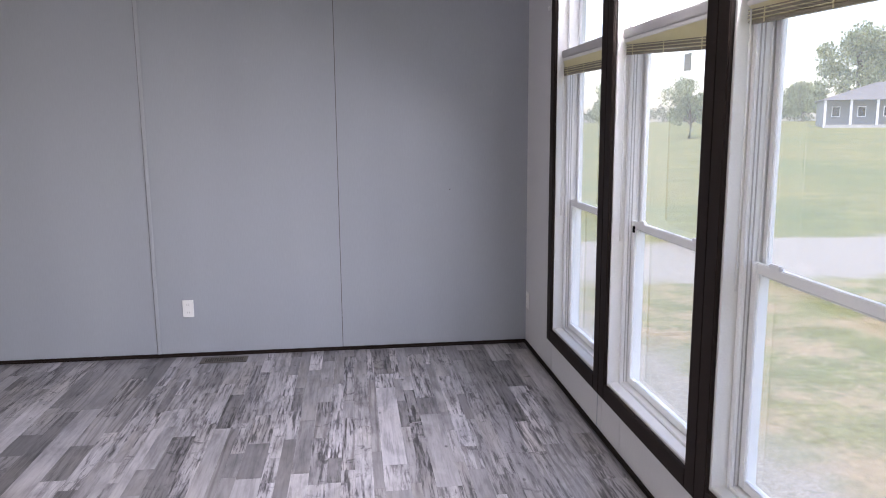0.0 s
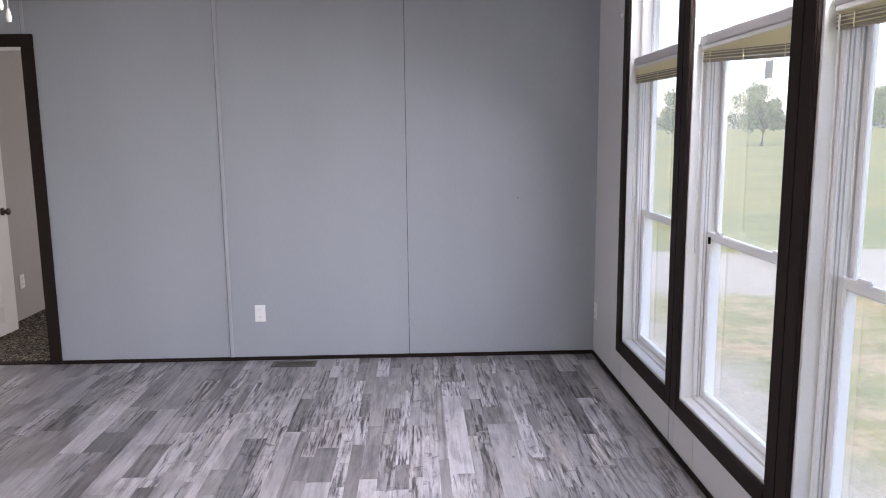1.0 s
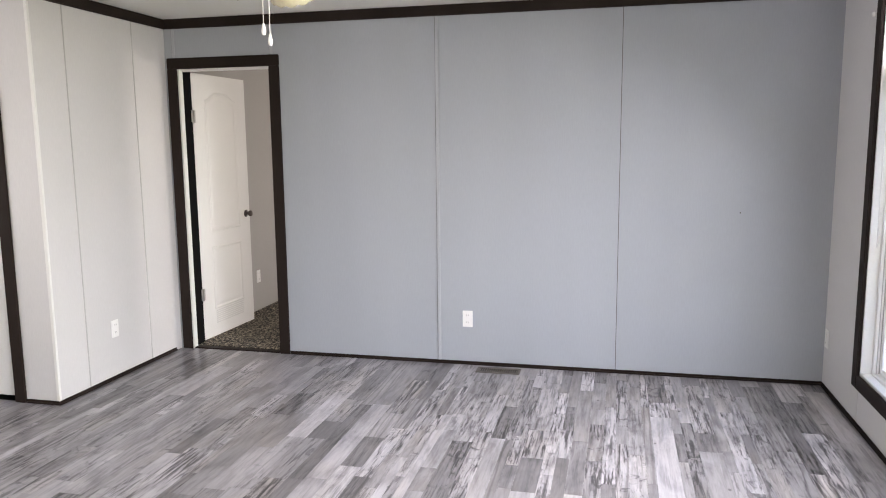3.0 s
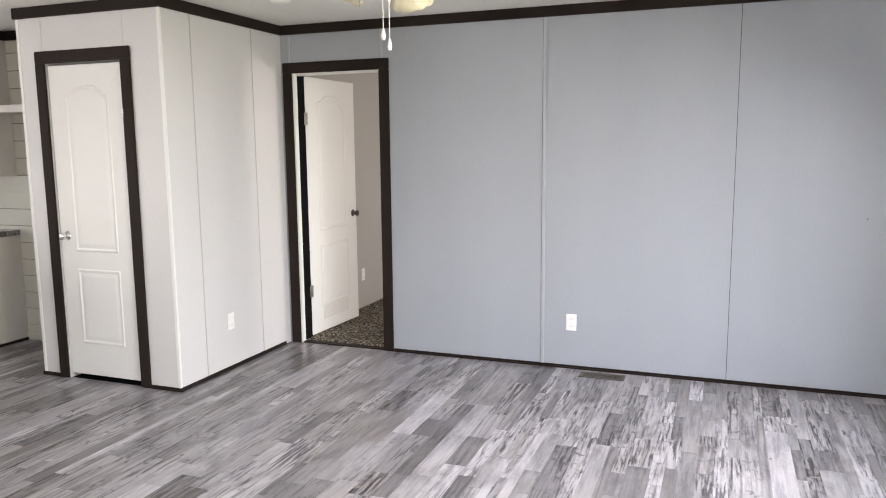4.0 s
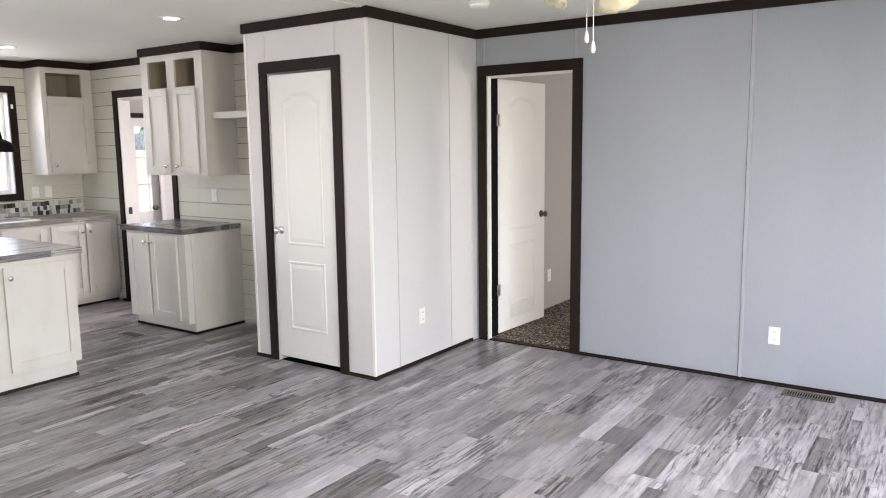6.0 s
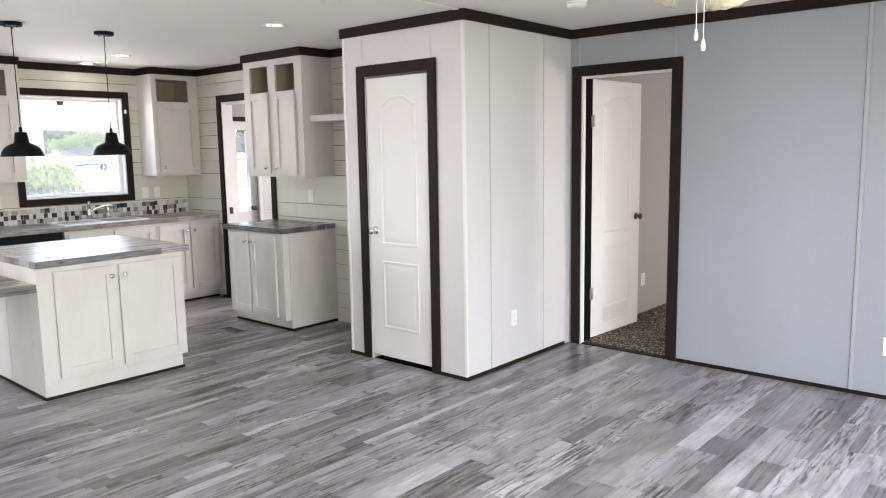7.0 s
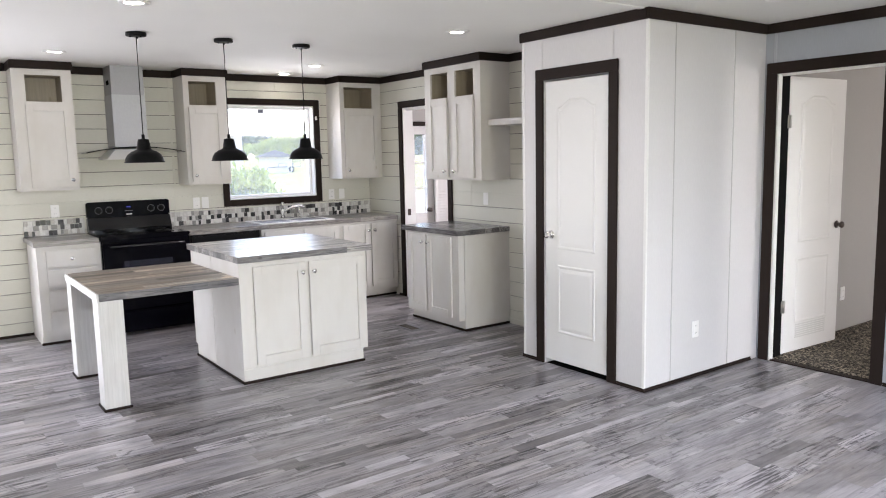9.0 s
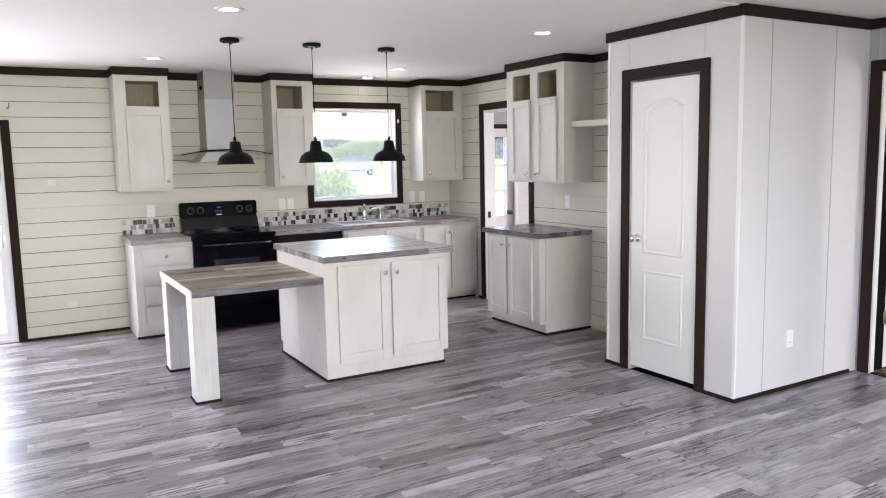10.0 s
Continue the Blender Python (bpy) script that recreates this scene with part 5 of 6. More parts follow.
guard = part("backguard", bg, mat_black_gloss, rg, "glossy black control panel")
led = bmesh.new()
q = [(W + 0.074, 1.03), (W + 0.118, 0.925), (W + 0.118, 0.906), (W + 0.02, 0.906), (W + 0.02, 1.03)]
va = [led.verts.new((px, RY0 + 0.006, pz)) for px, pz in q]
vb = [led.verts.new((px, RY1 - 0.006, pz)) for px, pz in q]
led.faces.new(va)
led.faces.new(list(reversed(vb)))
for i in range(5):
    led.faces.new((va[i], vb[i], vb[(i + 1) % 5], va[(i + 1) % 5]))
bmesh.ops.recalc_face_normals(led, faces=led.faces)
part("splash_ledge", led, mat_ledge, rg, "sloping glossy black ledge")
for y in (RY0 + 0.107, RY0 + 0.2, RY1 - 0.18, RY1 - 0.085):
    k = part("control_knob", lathe([(0.026, 0), (0.025, 0.006), (0.02, 0.009), (0.018, 0.024), (0.014, 0.027)], 18, Matrix.Translation((W + 0.0752, y, 1.1)) @ pose(0, 0, 0, 0, 90)), mat_black, guard, "black dial", True)
    part("dial_ring", lathe([(0.034, 0.0), (0.034, 0.0015), (0.029, 0.0015), (0.029, 0.0)], 24, Matrix.Translation((W + 0.0752, y, 1.1)) @ pose(0, 0, 0, 0, 90), False), mat_dial, guard)
part("display", box(W + 0.07, W + 0.0756, -3.345, -3.305, 1.118, 1.13), mat_display, guard, "lit blue clock digits")
part("logo_bar", box(W + 0.07, W + 0.0756, -3.35, -3.295, 1.05, 1.058), mat_plastic, guard, "small pale maker's mark")
part("button_row", box(W + 0.07, W + 0.0756, -3.36, -3.29, 1.085, 1.09), mat_dial, guard)
odoor = part("oven_door", box(RF - 0.044, RF - 0.004, RY0 + 0.006, RY1 - 0.006, 0.24, 0.865, 0.01), mat_black_gloss, rg)
part("oven_window", box(RF - 0.004, RF - 0.0015, RY0 + 0.17, RY1 - 0.17, 0.44, 0.68, 0.001), mat_black_glass, odoor, "dark oven glass")
hd = tube([(RF - 0.005, RY0 + 0.06, 0.81), (RF + 0.035, RY0 + 0.07, 0.815), (RF + 0.04, (RY0 + RY1) / 2, 0.817), (RF + 0.035, RY1 - 0.07, 0.815), (RF - 0.005, RY1 - 0.06, 0.81)], 0.012, 12)
part("handle", hd, mat_ledge, odoor, "glossy black bar handle")
part("storage_drawer", box(RF - 0.044, RF - 0.006, RY0 + 0.006, RY1 - 0.006, 0.045, 0.228, 0.01), mat_black_gloss, rg)

# hood
HY = -3.305
hood = thing("range_hood", (W + 0.2, HY, 1.572), "stainless chimney hood with a curved glass visor", "range hood")
part("chimney", box(W, W + 0.285, HY - 0.142, HY + 0.142, 1.685, C - 0.001, 0.003), mat_steel, hood, "brushed steel flue cover")
part("chimney_sleeve", box(W, W + 0.289, HY - 0.146, HY + 0.146, 1.685, 2.157, 0.003), mat_steel_lit, hood)
part("side_slot", box(W + 0.1, W + 0.2, HY - 0.1425, HY - 0.1415, 2.25, 2.29), mat_dark_gap, hood)
hb = bmesh.new()
lo = [(W, HY - 0.24, 1.572), (W + 0.38, HY - 0.24, 1.572), (W + 0.38, HY + 0.24, 1.572), (W, HY + 0.24, 1.572)]
up = [(W, HY - 0.145, 1.665), (W + 0.29, HY - 0.145, 1.665), (W + 0.29, HY + 0.145, 1.665), (W, HY + 0.145, 1.665)]
vl = [hb.verts.new(p) for p in lo]
vu = [hb.verts.new(p) for p in up]
hb.faces.new(list(reversed(vl)))
hb.faces.new(vu)
for i in range(4):
    hb.faces.new((vl[i], vl[(i + 1) % 4], vu[(i + 1) % 4], vu[i]))
# white instead of steel: the bright reflection is put into the colour
motor = part("motor_box", hb, mat_plastic, hood, "sloping steel underbody, coloured white for its bright reflection")
part("logo_bar", box(W + 0.345, W + 0.352, HY - 0.03, HY + 0.03, 1.6, 1.607), mat_black, motor)
gb = bmesh.new()
rows = []
for i in range(25):
    u = -1 + 2 * i / 24
    z = 1.676 - 0.047 * u * u
    rows.append([gb.verts.new((W + d, HY + 0.425 * u, z + o)) for d, o in ((0.0, 0), (0.47 + 0.03 * (1 - u * u), 0), (0.47 + 0.03 * (1 - u * u), 0.007), (0.0, 0.007))])
for a, b in zip(rows, rows[1:]):
    for i in range(4):
        gb.faces.new((a[i], a[(i + 1) % 4], b[(i + 1) % 4], b[i]))
gb.faces.new(list(reversed(rows[0])))
gb.faces.new(rows[-1])
part("glass_visor", gb, mat_glass_tint, hood, "curved smoked glass visor")
edge = tube([(W + 0.47 + 0.03 * (1 - u * u) + 0.003, HY + 0.425 * u, 1.6795 - 0.047 * u * u) for u in [-1 + 2 * i / 24 for i in range(25)]], 0.0045, 6)
part("visor_edge", edge, mat_black, hood, "dark polished glass edge")

# small cabinet by the pantry
SX0, SX1, SF = -7.375, -6.565, -1.2
w = SX1 - SX0
sc = cabinet("base_cabinet", w, SF * -1 + N, 0.0, 0.85, [(0.05, 0.335, 0.12, 0.835, 'r'), (0.365, 0.725, 0.12, 0.835, 'l')], "whitewashed base cabinet with two doors beside the pantry", toe=0.095, group="base cabinets")
sc.matrix_basis = pose(SX0, SF, 0)
sidep = part("side_panel", box(w, w + 0.012, 0.06, SF * -1 + N, 0.0, 0.85, 0.002), mat_cabinet, sc)
part("side_shoe", box(w + 0.012, w + 0.022, 0.05, SF * -1 + N, 0.0, 0.022, 0.003), mat_espresso, sc, "dark shoe moulding")
top_slab("countertop", SX0 - 0.05, SX1 + 0.02, SF - 0.03, N - 0.001, 0.853, 0.896, mat_counter_dark, "dark grey timber-print laminate countertop")
w = 0.842
uc = cabinet("upper_cabinet", w, 0.33, UPZ0 + 0.01, UPZ1, [(0.067, 0.373, 1.343, 2.06, 'r'), (0.463, 0.755, 1.343, 2.06, 'l')], "whitewashed wall cabinet with two doors and two open cubbies", cubbies=[(0.095, 0.364, 2.07, 2.297), (0.471, 0.742, 2.07, 2.297)], group="upper cabinets", knob_high=False)
uc.matrix_basis = pose(-7.375, N - 0.331, 0)
part("crown", box(-0.012, w + 0.012, -0.02, 0.33, CROWN + 0.0005, C - 0.0005, 0.004), mat_espresso, uc, "dark espresso crown strip")
shelf = solid("wall_shelf", box(-6.532, PX0 - 0.002, N - 0.255, N - 0.0005, 1.797, 1.849, 0.003), mat_cabinet, "thick whitewashed shelf between cabinet and pantry", "shelf", at=(-6.08, N, 1.815))

# island with breakfast table
IX0, IX1, IY0, IY1 = -7.36, -6.328, -3.245, -2.265
w = IY1 - IY0
isl = cabinet("kitchen_island", w, IX1 - IX0, 0.0, 0.845, [(0.085, 0.475, 0.125, 0.815, 'r'), (0.505, w - 0.025, 0.125, 0.815, 'l')], "whitewashed kitchen island with two doors", toe=0.1, plinth=(0.0, w - 0.045, -0.004, IX1 - IX0 - 0.045))
isl["category"] = "kitchen island"
isl.matrix_basis = pose(IX1, IY0, 0, 0, 0, 90)
for y0, y1 in ((0.0, 0.56), (0.566, IX1 - IX0)):
    sp = box(-0.01, 0.0, y0, y1, 0.1, 0.845)
    add_box(sp, -0.01, 0.0, y0, min(y1, IX1 - IX0 - 0.045), 0.0, 0.1)
    part("side_panel", sp, mat_cabinet, isl)
for bm in (box(-0.02, w - 0.035, -0.014, -0.004, 0, 0.02, 0.003), box(-0.02, -0.01, -0.004, IX1 - IX0 - 0.035, 0, 0.02, 0.003), box(w - 0.045, w - 0.035, -0.004, IX1 - IX0 - 0.045, 0, 0.02, 0.003)):
    part("shoe_moulding", bm, mat_espresso, isl, "dark shoe moulding")
top_slab("island_top", -7.42, -6.312, -3.262, -2.215, 0.848, 0.893, mat_island_sheen, "glossy grey timber-print laminate island top, paled for the window's reflection")
itop = bpy.data.objects["island_top"]
for bm in (box(-6.312, -6.3085, -3.261, -2.216, 0.849, 0.892), box(-7.419, -6.313, -3.2655, -3.262, 0.849, 0.892), box(-7.419, -6.313, -2.215, -2.2115, 0.849, 0.892)):
    part("edge_band", bm, mat_band, itop, "streaked grey timber-print edge")
tab = thing("breakfast_table", (-6.72, -3.75, 0), "low breakfast table with brown plank-print top joined to the island", "table")
TZ0, TZ1, TY0 = 0.70, 0.748, -4.142
tb = top_slab("tabletop", -7.43, -6.34, TY0, IY0 + 0.035, TZ0, TZ1, mat_table, "", "")
tb.parent = tab
tb.location = tb.location - tab.location
ORIGIN[tb.name] = ORIGIN[tab.name]
part("end_board", box(-7.43, -6.34, TY0 - 0.012, TY0 - 0.0005, TZ0 - 0.002, TZ1, 0.002), mat_leg, tab, "whitewashed end board")
part("edge_band", box(-6.34, -6.336, TY0, IY0 + 0.035, TZ0, TZ1 - 0.001), mat_edge, tab, "dark grey timber-print edge")
for lx in (-6.505, -7.405):
    leg = bmesh.new()
    add_box(leg, lx, lx + 0.165, -4.15, -4.003, 0.0, TZ0 - 0.001, 0.004)
    lg = part("leg", leg, mat_leg, tab, "square fluted whitewashed leg")
    for k in range(7):
        y = -4.15 + 0.008 + k * 0.0192
        part("flute", box(lx + 0.1652, lx + 0.1677, y, y + 0.014, 0.02, TZ0 - 0.002, 0.001), mat_leg, lg)
    for bm in (box(lx + 0.168, lx + 0.178, -4.162, -3.993, 0, 0.018, 0.003), box(lx, lx + 0.168, -4.162, -4.152, 0, 0.018, 0.003)):
        part("foot_moulding", bm, mat_espresso, lg)

# sink and tap
sink = thing("kitchen_sink", (W + 0.3, -1.78, 0.897), "white double-bowl sink set in the counter", "sink")
rim = bmesh.new()
for a, b, c, d in ((W + 0.06, W + 0.11, -2.19, -1.37), (W + 0.5, W + 0.54, -2.19, -1.37), (W + 0.11, W + 0.5, -2.19, -2.15), (W + 0.11, W + 0.5, -1.41, -1.37), (W + 0.11, W + 0.5, -1.8, -1.76)):
    add_box(rim, a, b, c, d, 0.897, 0.907, 0.004)
part("rim", rim, mat_plastic, sink)
for a, b in ((-2.15, -1.8), (-1.76, -1.41)):
    part("bowl", box(W + 0.11, W + 0.5, a, b, 0.8975, 0.899), mat_steel, sink)
fx, fy = W + 0.085, -1.762
tap = thing("kitchen_faucet", (fx, fy, 0.907), "chrome kitchen faucet with long spout and side sprayer", "faucet")
part("base", box(fx - 0.025, fx + 0.025, fy - 0.1, fy + 0.12, 0.908, 0.918, 0.004), mat_chrome, tap)
part("body", lathe([(0.026, 0.918), (0.023, 0.95), (0.026, 0.99), (0.014, 1.012)], 16, Matrix.Translation((fx, fy, 0))), mat_chrome, tap)
part("spout", tube([(fx, fy, 0.975), (fx + 0.03, fy + 0.06, 1.01), (fx + 0.06, fy + 0.13, 1.035), (fx + 0.08, fy + 0.19, 1.04), (fx + 0.085, fy + 0.21, 1.02)], [0.015, 0.015, 0.014, 0.014, 0.015], 12), mat_chrome, tap)
part("lever", tube([(fx, fy, 1.0), (fx + 0.002, fy - 0.008, 1.05), (fx + 0.006, fy - 0.004, 1.085)], [0.015, 0.012, 0.017], 10), mat_chrome, tap)
part("sprayer", lathe([(0.018, 0.918), (0.014, 0.935), (0.011, 0.97), (0.016, 1.0), (0.014, 1.035), (0.004, 1.04)], 12, Matrix.Translation((fx, fy + 0.19, -0.01))), mat_chrome, tap)
solid("sink_strainer", lathe([(0.04, 0.907), (0.042, 0.912), (0.03, 0.917), (0.008, 0.918), (0.006, 0.93)], 20, Matrix.Translation((W + 0.08, -1.44, 0))), mat_steel, "dark steel sink strainer lying on the rim", "strainer", at=(W + 0.08, -1.44, 0.907))


# ---- ceiling things ----
def pendant(x, y):
    t = thing("pendant_lamp", (0, 0, 0), "matt black metal barn pendant on a black cord", "pendant lamp", "pendants over the island")
    part("canopy", lathe([(0.066, -0.001), (0.068, -0.012), (0.066, -0.024), (0.05, -0.026), (0.01, -0.027)], 24), mat_black, t)
    for a in (0.6, 2.7, 4.8):
        part("canopy_screw", lathe([(0.006, -0.026), (0.006, -0.034), (0.002, -0.036)], 8, Matrix.Translation((0.04 * math.cos(a), 0.04 * math.sin(a), 0))), mat_black, t)
    part("cord", tube([(0, 0, -0.026), (0, 0, -0.35), (0.001, 0, -0.69)], 0.0035, 8), mat_black, t)
    part("socket", lathe([(0.006, -0.682), (0.011, -0.686), (0.011, -0.712), (0.02, -0.716)], 16), mat_black, t)
    prof = [(0.018, -0.714), (0.034, -0.716), (0.037, -0.722), (0.047, -0.783), (0.053, -0.789), (0.082, -0.801), (0.108, -0.82), (0.123, -0.845), (0.128, -0.868), (0.134, -0.874), (0.131, -0.877), (0.12, -0.847), (0.104, -0.824), (0.078, -0.806), (0.044, -0.793), (0.033, -0.73)]
    part("shade", lathe(prof, 36, None, False), mat_black, t, "black bell-shaped metal shade", True)
    part("bulb", lathe([(0.012, -0.73), (0.014, -0.78), (0.03, -0.81), (0.03, -0.83), (0.018, -0.85), (0.003, -0.855)], 16), mat_plastic, t, "unlit white bulb", True)
    t.matrix_basis = pose(x, y, C)
    return t


p0 = pendant(-6.86, -3.68)
for y in (-3.075, -2.462):
    copy_thing(p0, pose(-6.86, y, C))


def can_light(x, y):
    t = thing("recessed_light", (0, 0, 0), "lit round recessed ceiling light with white trim", "ceiling light", "recessed lights")
    part("trim_ring", lathe([(0.085, -0.0005), (0.085, -0.004), (0.056, -0.007), (0.051, -0.003), (0.051, -0.0005)], 28, None, False), mat_plastic, t, "", True)
    part("diffuser", lathe([(0.05, -0.0006), (0.046, -0.0035), (0.03, -0.004)], 28), mat_lamp, t, "glowing round diffuser")
    t.matrix_basis = pose(x, y, C)
    return t


c0 = can_light(-5.846, -3.939)
for x, y in ((-5.784, -1.763), (-8.06, -3.995), (-8.02, -1.769), (-8.8, -1.738)):
    copy_thing(c0, pose(x, y, C))

sm = thing("smoke_detector", (-3.86, -0.95, C), "round white smoke detector on the ceiling", "smoke detector")
part("base", lathe([(0.068, C - 0.0005), (0.068, C - 0.012), (0.06, C - 0.014)], 28, Matrix.Translation((-3.86, -0.95, 0))), mat_plastic, sm)
part("cover", lathe([(0.06, C - 0.014), (0.06, C - 0.022), (0.055, C - 0.034), (0.03, C - 0.04), (0.003, C - 0.041)], 28, Matrix.Translation((-3.86, -0.95, 0))), mat_plastic, sm, "", True)

# ceiling fan with light kit
FX, FY = -2.43, -2.47
mat_fan_glass = painted("ivory_ribbed_glass", (0.6, 0.55, 0.4), 0.2, 0.05)
fan = thing("ceiling_fan", (FX, FY, C), "ceiling fan with ribbed glass light kit and pull chains", "ceiling fan")
at = Matrix.Translation((FX, FY, 0))
part("canopy", lathe([(0.07, C - 0.0005), (0.068, C - 0.03), (0.03, C - 0.05)], 24, at), mat_bronze, fan)
part("motor", lathe([(0.03, C - 0.05), (0.1, C - 0.07), (0.115, C - 0.1), (0.11, C - 0.16), (0.06, C - 0.185), (0.055, C - 0.21), (0.03, C - 0.225)], 28, at), mat_bronze, fan, "", True)
for k in range(5):
    a = k * 72 + 20
    m = at @ pose(0, 0, C - 0.16, 0, 0, a)
    bl = box(0.2, 0.62, -0.06, 0.06, -0.004, 0.004, 0.003)
    bmesh.ops.transform(bl, matrix=m @ pose(0, 0, 0, 10), verts=bl.verts)
    blade = part("blade", bl, mat_espresso, fan)
    br = box(0.09, 0.24, -0.018, 0.018, -0.004, 0.002, 0.002)
    bmesh.ops.transform(br, matrix=m, verts=br.verts)
    part("blade_iron", br, mat_bronze, blade)
for k in range(3):
    a = radians(k * 120 - 26)
    d = Vector((math.cos(a), math.sin(a), 0))
    base = Vector((FX, FY, C - 0.21)) + d * 0.05
    part("arm", tube([base, base + d * 0.04 + Vector((0, 0, 0.01)), base + d * 0.065 + Vector((0, 0, -0.02))], 0.009, 8), mat_bronze, fan)
    ribs = lathe([(0.022, 0.0), (0.03, -0.02), (0.045, -0.05), (0.062, -0.085), (0.075, -0.125), (0.085, -0.15), (0.082, -0.15), (0.07, -0.12), (0.04, -0.05), (0.02, -0.01)], 36, None, False)
    for v in ribs.verts:
        ang = math.atan2(v.co.y, v.co.x)
        f = 1 + 0.035 * math.cos(12 * ang) * min(1.0, abs(v.co.z) / 0.1)
        v.co.x *= f
        v.co.y *= f
        if v.co.z < -0.14:
            v.co.z += 0.006 * math.cos(12 * ang)
    tilt = Matrix.Translation(base + d * 0.06 + Vector((0, 0, -0.025))) @ Matrix.Rotation(radians(32), 4, Vector((d.y, -d.x, 0)))
    bmesh.ops.transform(ribs, matrix=tilt, verts=ribs.verts)
    part("shade", ribs, mat_fan_glass, fan, "ribbed ivory glass tulip shade", True)
for dx, dy, zb, nm in ((0.007, -0.065, 1.862, "pull_chain"), (-0.036, -0.023, 1.904, "pull_chain")):
    bm = tube([(FX + dx, FY + dy, C - 0.2), (FX + dx, FY + dy, zb + 0.03)], 0.0016, 6)
    ch = part(nm, bm, mat_plastic, fan, "thin beaded chain")
    part("chain_pull", lathe([(0.003, zb + 0.034), (0.006, zb + 0.022), (0.0085, zb + 0.008), (0.006, zb - 0.004), (0.002, zb - 0.006)], 12, Matrix.Translation((FX + dx, FY + dy, 0))), mat_plastic, ch, "white drop-shaped pull", True)


# ---- floor registers ----
def register(x0, x1, y0, y1, n, rim_mat, fin_mat, label):
    t = thing("floor_register", ((x0 + x1) / 2, (y0 + y1) / 2, 0.001), label, "floor vent", "floor registers")
    fr = bmesh.new()
    for a, b, c, d in ((x0, x1, y0, y0 + 0.018), (x0, x1, y1 - 0.018, y1), (x0, x0 + 0.018, y0 + 0.018, y1 - 0.018), (x1 - 0.018, x1, y0 + 0.018, y1 - 0.018)):
        add_box(fr, a, b, c, d, 0.0005, 0.006, 0.0015)
    part("frame", fr, rim_mat, t)
    # flat black sheet for the darkness below the fins
    part("duct_shade", box(x0 + 0.018, x1 - 0.018, y0 + 0.018, y1 - 0.018, 0.0008, 0.0016), mat_dark_gap, t)
    for i in range(n):
        if x1 - x0 > y1 - y0:
            c = x0 + 0.018 + (i + 0.5) * (x1 - x0 - 0.036) / n
            part("fin", box(c - 0.0018, c + 0.0018, y0 + 0.018, y1 - 0.018, 0.0017, 0.0055), fin_mat, t)
        else:
            c = y0 + 0.018 + (i + 0.5) * (y1 - y0 - 0.036) / n
            part("fin", box(x0 + 0.018, x1 - 0.018, c - 0.0018, c + 0.0018, 0.0017, 0.0055), fin_mat, t)
    return t


register(-2.175, -1.88, -0.175, -0.058, 18, mat_vent, mat_vent_rim, "brown metal floor register by the blue-grey wall")
register(-7.15, -6.88, -1.5, -1.38, 16, mat_steel, mat_vent, "grey metal floor register in the kitchen")
solid("nail", lathe([(0.004, 0), (0.004, 0.003), (0.001, 0.004)], 10, Matrix.Translation((-0.526, 0, 1.077)) @ pose(0, 0, 0, 90)), mat_bronze, "small nail in the blue-grey wall", "nail", at=(-0.526, 0, 1.077))


# ---- outside ----
def ground_height(x, y):
    r = math.hypot(x + 2, y + 4)
    s = min(1.0, max(0.0, (r - 15) / 135))
    return -0.7 + 2.1 * s * s * (3 - 2 * s)


def ground_sheet():
    bm = bmesh.new()
    rings = [0, 3, 6, 9, 12, 15, 20, 26, 34, 45, 60, 80, 110, 150, 220, 400, 900, 2500]
    seg = 72
    last = None
    for r in rings[1:]:
        ring = []
        for i in range(seg):
            a = 2 * math.pi * i / seg
            x, y = -2 + r * math.cos(a), -4 + r * math.sin(a)
            ring.append(bm.verts.new((x, y, ground_height(x, y))))
        if last is None:
            c = bm.verts.new((-2, -4, -0.7))
            for i in range(seg):
                bm.faces.new((c, ring[i], ring[(i + 1) % seg]))
        else:
            for i in range(seg):
                bm.faces.new((last[i], ring[i], ring[(i + 1) % seg], last[(i + 1) % seg]))
        last = ring
    return solid("ground", bm, mat_ground, "rough lawn with gravel drive reaching the horizon", "ground", kind="structure", smooth=True)


ground_sheet()


def leaf_clump(bm, centre, radius, n, size, rnd):
    for _ in range(n):
        d = Vector((rnd.gauss(0, 1), rnd.gauss(0, 1), rnd.gauss(0, 1)))
        p = Vector(centre) + d.normalized() * radius * rnd.uniform(0.35, 1.0)
        q = Euler((rnd.uniform(0, 6.3), rnd.uniform(0, 6.3), rnd.uniform(0, 6.3))).to_matrix()
        s = size * rnd.uniform(0.6, 1.3)
        vs = [bm.verts.new(p + q @ Vector(v)) for v in ((-s, 0, 0), (0, -0.45 * s, 0.08 * s), (s, 0, 0), (0, 0.45 * s, 0.08 * s))]
        bm.faces.new(vs)


